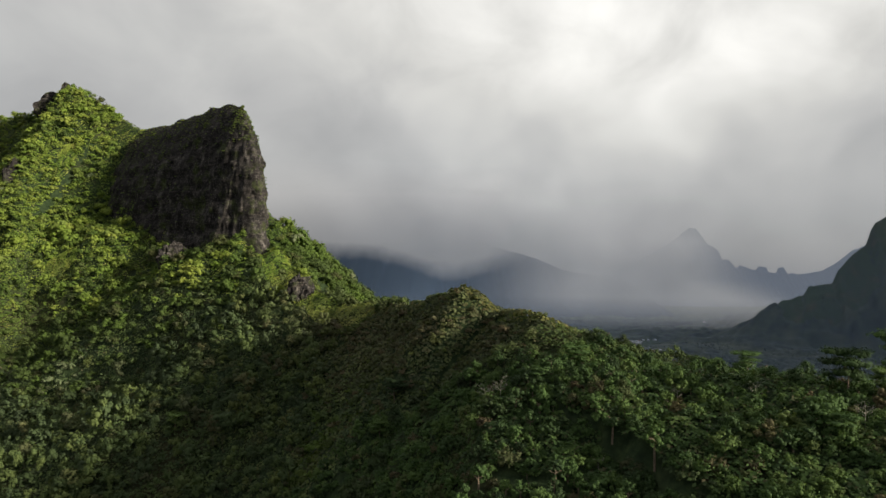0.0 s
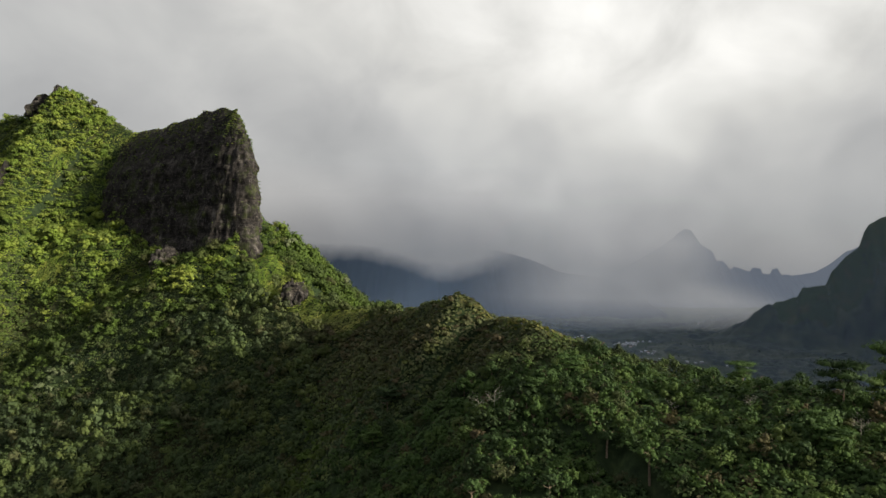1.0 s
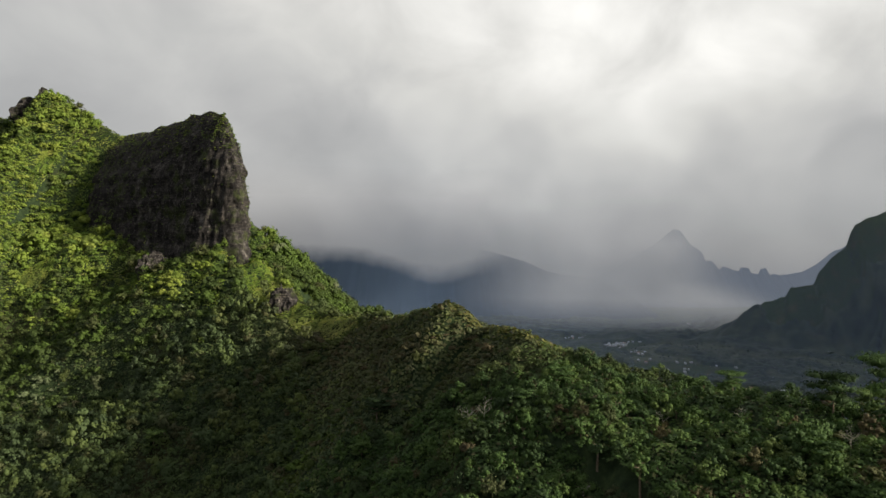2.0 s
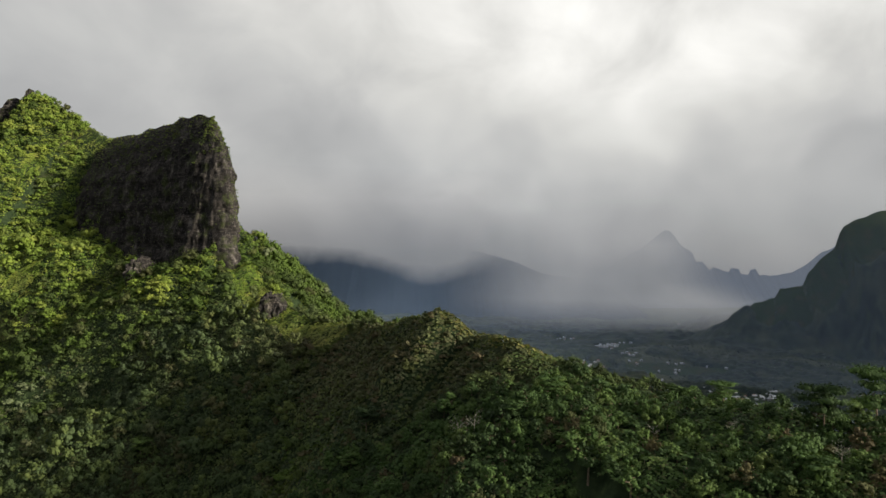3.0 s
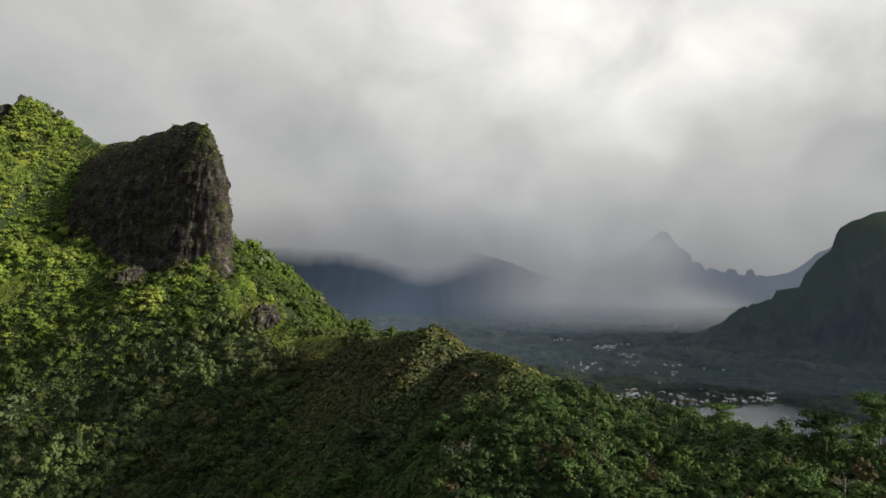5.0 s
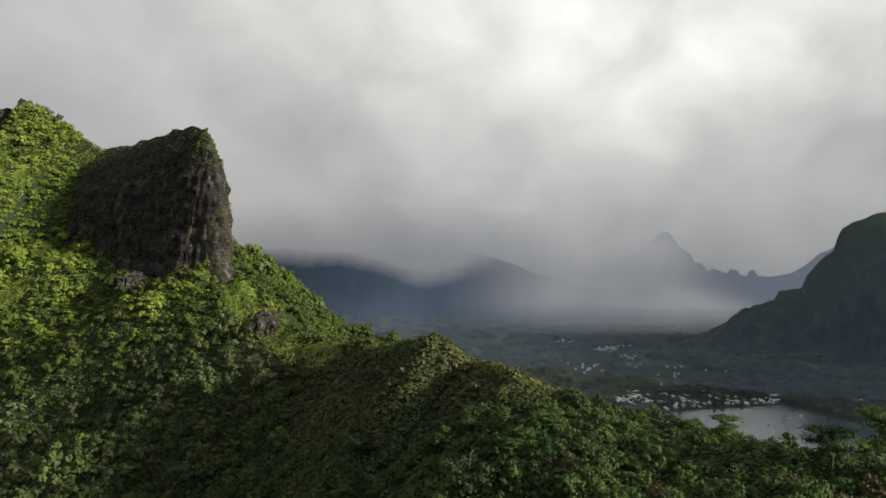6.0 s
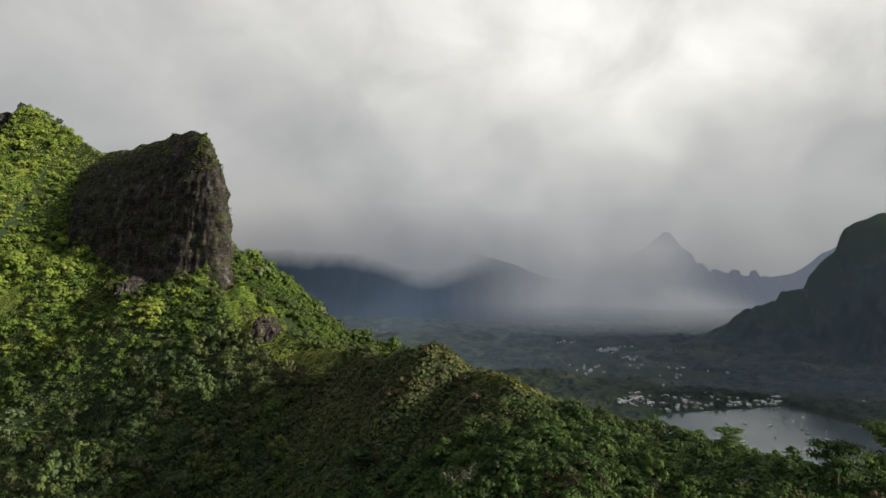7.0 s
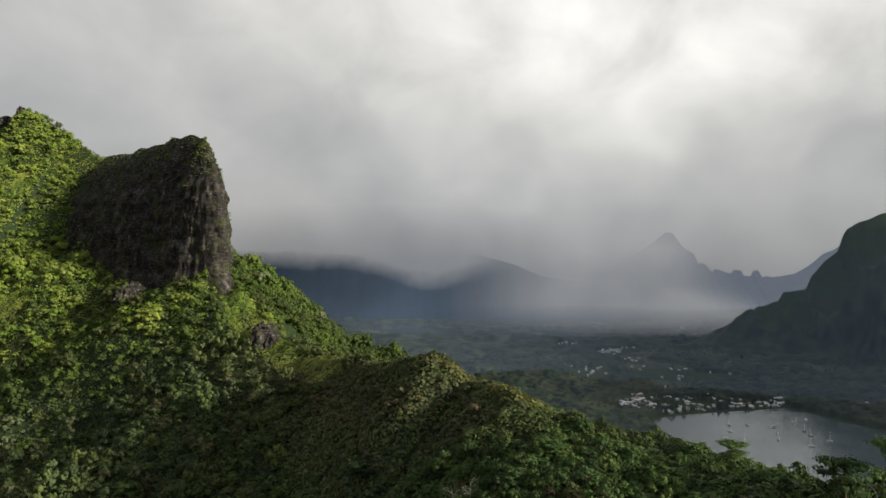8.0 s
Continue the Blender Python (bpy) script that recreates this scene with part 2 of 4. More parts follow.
def lattice(ix, iy, seed):
    h = (ix * 374761393 + iy * 668265263 + seed * 974634777) & 0x7FFFFFFF
    h = ((h ^ (h >> 13)) * 1274126177) & 0x7FFFFFFF
    return ((h ^ (h >> 16)) & 0xFFFF) / 65535.0


def vnoise(X, Y, seed):
    ix, iy = np.floor(X).astype(np.int64), np.floor(Y).astype(np.int64)
    fx, fy = X - ix, Y - iy
    fx, fy = fx * fx * (3 - 2 * fx), fy * fy * (3 - 2 * fy)
    a, b = lattice(ix, iy, seed), lattice(ix + 1, iy, seed)
    c, d = lattice(ix, iy + 1, seed), lattice(ix + 1, iy + 1, seed)
    return (a + (b - a) * fx) * (1 - fy) + (c + (d - c) * fx) * fy


def fbm(X, Y, size, seed, octaves=4, ridged=False):
    out, amp, tot = 0.0, 1.0, 0.0
    for o in range(octaves):
        n = vnoise(X / size * 2 ** o + 17.3 * o, Y / size * 2 ** o - 9.1 * o, seed + o)
        out = out + amp * (1 - abs(2 * n - 1) if ridged else n)
        tot += amp
        amp *= 0.5
    return out / tot


# crest lines: x, y, height, slope on the left of the run, slope on its right
NEAR_RIDGE = [(300, 70, 283, .45, .8), (170, 128, 287, .33, .8), (112, 163, 288, .3, .8), (102, 182, 288.5, .3, .8), (97, 204, 288.5, .3, .8), (86, 222, 290.5, .3, .8),
              (69, 227, 293.5, .3, .8), (55, 225, 300, .4, .8), (38, 232, 307, .8, .8), (25, 260, 308, 1.0, .8), (10, 267, 318, 1.15, .8), (-8, 299, 310, 1.2, .8),
              (-30, 335, 304, .9, .8), (-60, 375, 300, .7, .7), (-90, 408, 312, .7, .7), (-117, 445, 336, .8, .7)]
SPUR = [(114, 160, 289, .33, .2), (70, 185, 291, .33, .15), (57, 191, 292, .33, .15), (36, 195, 290, .35, .5), (19, 187, 285, .35, 1.5), (12, 162, 272, .3, 2.0), (-2, 122, 246, .3, 2.0), (-30, 60, 200, .3, 1.0)]
MAIN_RIDGE = [(-900, 800, 400, .7, .7), (-520, 722, 486, .8, 1.6), (-470, 694, 480, .8, 1.8), (-425, 670, 485, .8, 1.8), (-380, 645, 500, .9, 1.3), (-352, 633, 487, .9, 1.25), (-323, 622, 471, .9, 1.5), (-287, 600, 450, .9, 2.0), (-255, 572, 430, .9, 2.0),
              (-200, 528, 402, .9, 1.6), (-140, 480, 362, .9, 1.6)]
BACK_SPUR = [(-140, 480, 368, .8, .8), (-120, 492, 349, .8, .8), (-93, 538, 325, .8, .75), (-74, 552, 294, .8, .75), (-20, 600, 240, .8, .7), (80, 690, 110, .6, .6)]
PEAK_SPUR = [(-380, 645, 500, .9, 2.6), (-386, 588, 440, .8, 3.0), (-379, 560, 392, .8, 3.0), (-352, 520, 345, .6, 2.0), (-335, 440, 270, .5, .8)]
SADDLE_SPUR = [(-100, 480, 312, .8, .8), (-70, 500, 299, .8, .8), (-35, 497, 291, .8, .8), (-12, 490, 286, .8, .8), (30, 480, 262, .8, .8)]
RIGHT_RANGE = [(1000, 3100, 30, .3, .3), (1136, 2800, 71, .35, .35), (1233, 2700, 105, .4, .4), (1301, 2600, 130, .45, .45), (1313, 2500, 142, .45, .45), (1316, 2410, 168, .5, .5), (1322, 2392, 201, .6, .6), (1395, 2370, 225, .7, .7),
               (1408, 2360, 262, .9, .9), (1494, 2345, 276, .9, .9), (1506, 2340, 320, 1.0, 1.0), (1560, 2335, 382, 1.1, 1.1), (1608, 2330, 420, 1.2, 1.2), (1625, 2325, 478, 1.3, 1.3), (1636, 2320, 500, 1.3, 1.3),
               # From x = 1900 the crest is out of view, added to shade the valley.
               (1696, 2310, 532, 1.2, 1.2), (1746, 2300, 552, 1.2, 1.1), (1900, 2290, 590, 1.2, 1.2), (2350, 2350, 800, 1.3, 1.3), (2550, 1900, 800, 1.3, 1.1), (2550, 1200, 800, .9, .9), (2600, 400, 700, .7, .5), (2700, -400, 550, .6, .5), (2800, -900, 400, .6, .5)]
TOWER_FOOT = [(-225, 492, 0, 0, 0), (-265, 528, 0, 0, 0), (-305, 565, 0, 0, 0)]
BAY = [(547, 1448), (600, 1487), (704, 1515), (935, 1559), (957, 1485), (970, 1423), (1010, 1313), (1120, 1050), (1400, 500), (2000, -600), (1300, -1200),
       (1000, 200), (800, 650), (640, 950), (556, 1084), (520, 1214), (532, 1325)]


def bay_distance(X, Y):
    """Metres inland from the bay's shore; negative on the water."""
    best, inside = np.full(X.shape, 1e18), np.zeros(X.shape, bool)
    for (x0, y0), (x1, y1) in zip(BAY, BAY[1:] + BAY[:1]):
        dx, dy = x1 - x0, y1 - y0
        t = np.clip(((X - x0) * dx + (Y - y0) * dy) / (dx * dx + dy * dy), 0, 1)
        best = np.minimum(best, (X - x0 - t * dx) ** 2 + (Y - y0 - t * dy) ** 2)
        if dy:
            inside ^= ((y0 > Y) != (y1 > Y)) & (X < dx * (Y - y0) / dy + x0)
    return np.where(inside, -1, 1) * np.sqrt(best)


def land(X, Y, relief=True):
    """Height of the ground."""
    X, Y = np.asarray(X, float), np.asarray(Y, float)
    dA, sA, zA, lA, rA = ridge(X, Y, NEAR_RIDGE)
    dB, sB, zB, lB, rB = ridge(X, Y, MAIN_RIDGE)
    slope = 243 + 0.85 * (Y + 0.62 * X - 249) - 26 * np.exp(-(dA / 45) ** 2) - 9 * np.exp(-((X + 150) / 60) ** 2 - ((Y - 440) / 35) ** 2) + 27 * np.clip((-X - 215) / 50, 0, 1) * np.clip((Y - 470) / 40, 0, 1)
    slope = slope - 2.0 * np.where(sA > 0, dA, 0) - 2.0 * np.where(sB < 0, dB, 0) - 0.5 * np.maximum(-X - 480, 0)
    slope = 190 + 20 * np.logaddexp(0, (slope - 190) / 20)
    h = smax(slope - np.maximum(0, X - 150) * 0.5, flank(X, Y, NEAR_RIDGE))
    dS, _, _, _, _ = ridge(X, Y, SPUR)
    h = smax(h, flank(X, Y, SPUR) - 0.02 * np.maximum(dS - 32, 0) ** 2)
    h = smax(h, flank(X, Y, MAIN_RIDGE))
    h = smax(h, flank(X, Y, BACK_SPUR))
    h = smax(h, flank(X, Y, PEAK_SPUR), 4.0)
    h = smax(h, flank(X, Y, SADDLE_SPUR), 4.0)
    dT, _, _, _, _ = ridge(X, Y, TOWER_FOOT)
    h = h - 13 * np.exp(-(dT / 20) ** 2)
    h = h - 46 * np.exp(-((X + 205) / 62) ** 2 - ((Y - 378) / 36) ** 2) - 7 * np.exp(-((X + 90) / 90) ** 2 - ((Y - 300) / 50) ** 2)
    h = h - 12 * np.exp(-((X + 128) / 16) ** 2 - ((Y - 450) / 16) ** 2) + 8 * np.exp(-((X + 282) / 25) ** 2 - ((Y - 473) / 18) ** 2)
    if relief:
        h = h + 16.0 * (fbm(X + 0.5 * Y, Y * 0.6, 70, 13, 3, True) - 0.62) * np.clip((-X - 130) / 60, 0, 1) * np.clip((h - 270) / 60, 0, 1) * np.clip((Y - 380) / 40, 0, 1)
        bushy = 1 + 1.3 * np.clip((-X - 70) / 40, 0, 1) * np.clip((Y - 300) / 60, 0, 1)
        h = h + 5.0 * (fbm(X, Y, 34, 3) - 0.5) + 3.0 * bushy * (fbm(X, Y, 13, 5, 2) - 0.5)
    sh = bay_distance(X, Y)
    floor = np.where(sh < 0, np.maximum(sh * 0.15, -12), np.minimum(sh * 0.06, 5) + np.maximum(sh - 250, 0) * 0.018)
    floor = floor + np.clip((sh - 120) / 400, 0, 1) * 60 * np.clip(fbm(X, Y, 520, 29, 4) - 0.36, 0, 1) / 0.5 * np.clip((Y - 1300) / 600, 0, 1) * np.clip((3300 - Y) / 500, 0, 1)
    floor = floor + 0.05 * np.clip(Y - 2700, 0, 1000) * (0.1 + 1.1 * fbm(X, Y * 0.5, 380, 41, 4, True)) * np.clip((800 - X) / 600, 0, 1)
    gully = fbm(X, Y, 420, 11, 5, True)
    wide = flank(X, Y, RIGHT_RANGE, 2)
    amp = np.clip((wide - floor) / 150, 0, 1) * np.clip(ridge(X, Y, RIGHT_RANGE)[0] / 150, 0.06, 1) if relief else 0.0
    far = smax(floor + (8 * fbm(X, Y, 260, 21) * np.clip(sh / 300, 0, 1)), wide + amp * (85 * (gully - 0.80) + 34 * (fbm(X, Y, 150, 15, 3, True) - 0.62) + 34 * (vnoise(X / 55, Y / 55, 71) - 0.5)) + np.where(wide > floor + 40, 12 * (fbm(X, Y, 30, 19, 2) - 0.5), 0), 4.0)
    return smax(h - 150 * np.clip((Y - 800) / 400, 0, 2) - np.where(X > 380, (X - 380) * 0.8, 0), far, 10.0)


def mesh_object(name, verts, faces, mat, smooth=False, attrs=None):
    """A mesh object from arrays; faces is an (n, 3) or (n, 4) array, or a list of such arrays."""
    me = bpy.data.meshes.new(name)
    groups = faces if isinstance(faces, list) else [faces]
    loops = np.concatenate([f.ravel() for f in groups]).astype(np.int32)
    sizes = np.concatenate([np.full(len(f), f.shape[1]) for f in groups]).astype(np.int32)
    starts = np.concatenate([[0], np.cumsum(sizes)[:-1]]).astype(np.int32)
    me.vertices.add(len(verts))
    me.vertices.foreach_set("co", np.asarray(verts, np.float32).ravel())
    me.loops.add(len(loops))
    me.loops.foreach_set("vertex_index", loops)
    me.polygons.add(len(sizes))
    me.polygons.foreach_set("loop_start", starts)
    me.polygons.foreach_set("loop_total", sizes)
    if smooth:
        me.polygons.foreach_set("use_smooth", np.ones(len(sizes), bool))
    for key, vals in (attrs or {}).items():
        at = me.attributes.new(key, "FLOAT", "POINT")
        at.data.foreach_set("value", np.asarray(vals, np.float32))
    me.update()
    me.validate()
    me.materials.append(mat)
    return new(name, me)


def grid_faces(nu, nv, wrap=False):
    i, j = np.meshgrid(np.arange(nu - 1 + (1 if wrap else 0)), np.arange(nv - 1), indexing="ij")
    a = (i % nu) * nv + j
    b = ((i + 1) % nu) * nv + j
    return np.stack([a, b, b + 1, a + 1], -1).reshape(-1, 4)


xs = np.concatenate([np.arange(-3400, -620, 70), np.arange(-620, 240, 5), np.arange(240, 1280, 20), np.arange(1280, 1800, 8), np.arange(1800, 2300, 20), np.arange(2300, 4600, 110)])
ys = np.concatenate([np.arange(-1500, 60, 60), np.arange(60, 720, 5), np.arange(720, 2260, 20), np.arange(2260, 2440, 6), np.arange(2440, 3100, 20), np.arange(3100, 4960, 50)])
GX, GY = np.meshgrid(xs, ys, indexing="ij")
ground = mesh_object("ground", np.stack([GX, GY, land(GX, GY)], -1).reshape(-1, 3), grid_faces(len(xs), len(ys)), GROUND, True)
tagged(ground, "steep green volcanic hills round a valley and a bay", "terrain", kind="structure")

WX, WY = np.meshgrid(np.linspace(100, 2600, 26), np.linspace(-1400, 1700, 32), indexing="ij")
water = mesh_object("water", np.stack([WX, WY, WX * 0], -1).reshape(-1, 3), grid_faces(26, 32), WATER)
tagged(water, "still grey bay water mirroring the clouds", "water", kind="structure")


# ---- cloud and rain before the far mountains ----
def backdrop_material(name, kind):
    m, nt, out = material(name)
    sub = nt.nodes.new("ShaderNodeVectorMath")
    sub.operation = "SUBTRACT"
    link(nt, position(nt), sub.inputs[0])
    sub.inputs[1].default_value = HUB
    grp = nt.nodes.new("ShaderNodeGroup")
    grp.node_tree = CLOUDS
    link(nt, sub.outputs[0], grp.inputs[0])
    col, az, rise = grp.outputs
    comb = nt.nodes.new("ShaderNodeCombineXYZ")
    link(nt, az, comb.inputs[0])
    link(nt, rise, comb.inputs[1])
    # Cloud and rain glow in the sky's own colour instead of catching light.
    em = nt.nodes.new("ShaderNodeEmission")
    tr = nt.nodes.new("ShaderNodeBsdfTransparent")
    if kind == "cloud":
        n = noise_at(nt, comb.outputs[0], 14, 4)
        edge = mth(nt, "ADD", rise, mth(nt, "MULTIPLY", mth(nt, "SUBTRACT", n, 0.5), 0.022))
        wisp = noise_at(nt, comb.outputs[0], 45, 4)
        edge = mth(nt, "ADD", edge, mth(nt, "MULTIPLY", mth(nt, "SUBTRACT", wisp, 0.5), 0.010))
        dt = mth(nt, "DIVIDE", mth(nt, "SUBTRACT", az, 0.022), 0.062)
        tongue = mth(nt, "EXPONENT", mth(nt, "MULTIPLY", mth(nt, "MULTIPLY", dt, dt), -0.5))
        edge = mth(nt, "ADD", edge, mth(nt, "MULTIPLY", tongue, 0.034))
        low = mth(nt, "MULTIPLY", mth(nt, "SUBTRACT", edge, 0.006), 34.0, True)
        side = mth(nt, "MULTIPLY", mth(nt, "SUBTRACT", 0.19, az), 9.0, True)
        top = mth(nt, "MULTIPLY", mth(nt, "SUBTRACT", 0.16, rise), 20.0, True)
        alpha = mth(nt, "MULTIPLY", mth(nt, "MULTIPLY", low, side), top)
        link(nt, col, em.inputs[0])
        em.inputs[1].default_value = SKY
    else:
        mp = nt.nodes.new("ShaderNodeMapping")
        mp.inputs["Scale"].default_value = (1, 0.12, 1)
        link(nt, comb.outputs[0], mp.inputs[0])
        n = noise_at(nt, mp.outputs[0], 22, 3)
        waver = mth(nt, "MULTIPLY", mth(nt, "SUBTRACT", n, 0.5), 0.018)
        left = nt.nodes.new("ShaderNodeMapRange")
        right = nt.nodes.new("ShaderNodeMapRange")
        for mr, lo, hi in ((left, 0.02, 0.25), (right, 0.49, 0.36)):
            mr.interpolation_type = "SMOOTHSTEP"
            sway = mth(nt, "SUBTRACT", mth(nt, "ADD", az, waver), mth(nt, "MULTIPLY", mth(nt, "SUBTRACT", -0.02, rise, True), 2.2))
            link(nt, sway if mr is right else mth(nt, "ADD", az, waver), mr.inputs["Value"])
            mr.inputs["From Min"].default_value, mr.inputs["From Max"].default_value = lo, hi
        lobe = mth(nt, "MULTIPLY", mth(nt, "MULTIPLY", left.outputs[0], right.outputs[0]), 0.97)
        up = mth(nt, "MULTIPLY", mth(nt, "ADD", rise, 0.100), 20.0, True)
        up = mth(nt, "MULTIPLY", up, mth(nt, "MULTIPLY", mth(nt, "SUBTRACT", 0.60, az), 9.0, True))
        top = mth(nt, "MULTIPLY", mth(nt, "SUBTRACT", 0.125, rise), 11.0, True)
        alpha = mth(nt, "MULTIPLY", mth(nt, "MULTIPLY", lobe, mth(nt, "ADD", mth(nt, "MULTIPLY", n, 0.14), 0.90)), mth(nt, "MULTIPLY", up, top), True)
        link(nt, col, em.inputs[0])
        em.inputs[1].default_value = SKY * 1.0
    mx = nt.nodes.new("ShaderNodeMixShader")
    link(nt, alpha, mx.inputs[0])
    link(nt, tr.outputs[0], mx.inputs[1])
    link(nt, em.outputs[0], mx.inputs[2])
    link(nt, mx.outputs[0], out.inputs[0])
    return m


def haze_material(share, radius, top, start=0.04):
    """Added blue sheet that imitates distance haze, scattering the light that reaches it."""
    m, nt, out = material("thin_haze")
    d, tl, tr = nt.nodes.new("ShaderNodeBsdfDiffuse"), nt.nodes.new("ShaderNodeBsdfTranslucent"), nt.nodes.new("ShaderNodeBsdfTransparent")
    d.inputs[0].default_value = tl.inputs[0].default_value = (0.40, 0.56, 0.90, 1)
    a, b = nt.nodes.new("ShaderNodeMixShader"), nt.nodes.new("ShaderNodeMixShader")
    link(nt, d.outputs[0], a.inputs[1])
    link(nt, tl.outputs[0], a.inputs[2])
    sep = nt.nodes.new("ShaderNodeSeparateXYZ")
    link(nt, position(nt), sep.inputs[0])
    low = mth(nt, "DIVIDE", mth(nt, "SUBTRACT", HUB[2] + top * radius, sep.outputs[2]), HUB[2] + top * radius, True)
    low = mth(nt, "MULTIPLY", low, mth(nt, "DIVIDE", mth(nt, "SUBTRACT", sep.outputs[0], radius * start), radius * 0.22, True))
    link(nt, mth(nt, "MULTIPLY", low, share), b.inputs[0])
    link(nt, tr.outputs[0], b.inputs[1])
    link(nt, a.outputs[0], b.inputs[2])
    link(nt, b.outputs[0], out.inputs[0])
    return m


def curtain(name, radius, a0, a1, r0, r1, mat, label):
    """A curved sheet of far cloud, rain or haze."""
    A, R = np.meshgrid(np.radians(np.linspace(a0, a1, 40)), np.linspace(r0, r1, 12), indexing="ij")
    v = np.stack([HUB[0] + radius * np.sin(A), HUB[1] + radius * np.cos(A), HUB[2] + radius * R], -1).reshape(-1, 3)
    return tagged(mesh_object(name, v, grid_faces(40, 12), mat, True), label, "cloud", kind="structure")


curtain("cloud_backdrop", 2700, -48, 14, -0.03, 0.17, backdrop_material("low_cloud", "cloud"), "grey low cloud hiding the far mountain tops")
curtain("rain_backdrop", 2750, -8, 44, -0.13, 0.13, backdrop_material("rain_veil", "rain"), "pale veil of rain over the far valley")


def far_range(name, skyline, dist, deep, step, rough, mat, label):
    """A hazy mountain wall with spurs and gullies under its skyline."""
    n, rows_n = int((skyline[-1][0] - skyline[0][0]) / step), 26
    sx = np.linspace(skyline[0][0], skyline[-1][0], n)
    top = np.interp(sx, [p[0] for p in skyline], [p[1] for p in skyline])
    top = top + rough * 22 * (fbm(sx, sx * 0, 70, 51, 3) - 0.5) + rough * 12 * np.clip(vnoise(sx / 30, sx * 0, 57) - 0.6, 0, 0.2) / 0.2 * np.clip((sx - 2150) / 50, 0, 1) * np.clip((2800 - sx) / 80, 0, 1)
    rows = np.linspace(0, 1, rows_n)
    T, K = np.meshgrid(top, rows, indexing="ij")
    S = np.repeat(sx[:, None], rows_n, 1)
    z = -20 + (T + 20) * K
    spur = fbm(S, S * 0, 300, 63, 3, True) - 0.6
    y = dist - deep * (1 - K) - deep * 0.9 * spur * (1 - K) * (0.3 + K) + 40 * (fbm(S, z, 120, 61, 3) - 0.5) * (1 - K)
    ob = mesh_object(name, np.stack([S, y, z], -1).reshape(-1, 3), grid_faces(n, rows_n), mat, True)
    return tagged(ob, label, "mountain", kind="structure")


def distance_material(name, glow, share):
    """Far forest and rock; the haze is painted in as an even glow."""
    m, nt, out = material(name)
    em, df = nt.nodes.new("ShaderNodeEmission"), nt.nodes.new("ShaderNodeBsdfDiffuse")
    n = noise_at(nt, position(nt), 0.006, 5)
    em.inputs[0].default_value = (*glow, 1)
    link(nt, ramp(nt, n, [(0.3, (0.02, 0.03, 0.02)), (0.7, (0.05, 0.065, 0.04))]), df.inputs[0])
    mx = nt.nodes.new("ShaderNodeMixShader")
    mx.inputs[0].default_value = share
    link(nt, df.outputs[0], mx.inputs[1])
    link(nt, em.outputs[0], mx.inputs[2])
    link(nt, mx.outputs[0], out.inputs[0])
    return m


FAR_LINE = [(900, 180), (1327, 274), (1502, 365), (1723, 503), (1848, 596), (1901, 629), (1949, 616), (1987, 572), (2028, 515), (2122, 453), (2133, 393), (2216, 374), (2245, 335), (2297, 342), (2402, 323), (2420, 345), (2481, 339),
            (2497, 300), (2558, 295), (2573, 329), (2617, 324), (2632, 276), (2795, 290), (2916, 323), (3024, 377), (3093, 437), (3165, 479), (3400, 600), (3900, 700)]
LEFT_LINE = [(-1900, 500), (-1000, 470), (-556, 480), (-183, 490), (192, 474), (436, 440), (537, 415), (661, 378), (826, 304), (909, 290), (1118, 268), (1321, 193), (1450, 90), (1560, -20)]
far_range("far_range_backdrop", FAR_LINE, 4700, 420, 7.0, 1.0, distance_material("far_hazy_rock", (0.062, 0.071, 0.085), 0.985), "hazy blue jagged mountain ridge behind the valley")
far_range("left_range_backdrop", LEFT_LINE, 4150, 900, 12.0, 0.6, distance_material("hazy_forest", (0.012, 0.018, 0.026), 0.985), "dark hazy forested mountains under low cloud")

curtain("haze_backdrop", 1160, 2, 44, -0.32, 0.16, haze_material(0.045, 1160, 0.16), "thin blue sheet standing in for haze over the valley")
curtain("haze_backdrop", 1900, -16, 44, -0.2, 0.3, haze_material(0.105, 1900, 0.3, -0.22), "thin blue sheet standing in for haze over the valley")
curtain("haze_backdrop", 2900, -16, 44, -0.13, 0.12, haze_material(0.10, 2900, 0.12, -0.24), "thin blue sheet standing in for haze over the valley")


# ---- plants ----
def icosa():
    p = (1 + 5 ** 0.5) / 2
    v = np.array([(-1, p, 0), (1, p, 0), (-1, -p, 0), (1, -p, 0), (0, -1, p), (0, 1, p), (0, -1, -p), (0, 1, -p), (p, 0, -1), (p, 0, 1), (-p, 0, -1), (-p, 0, 1)])
    f = np.array([(0, 11, 5), (0, 5, 1), (0, 1, 7), (0, 7, 10), (0, 10, 11), (1, 5, 9), (5, 11, 4), (11, 10, 2), (10, 7, 6), (7, 1, 8),
                  (3, 9, 4), (3, 4, 2), (3, 2, 6), (3, 6, 8), (3, 8, 9), (4, 9, 5), (2, 4, 11), (6, 2, 10), (8, 6, 7), (9, 8, 1)])
    return v / np.linalg.norm(v[0]), f


ICO_V, ICO_F = icosa()


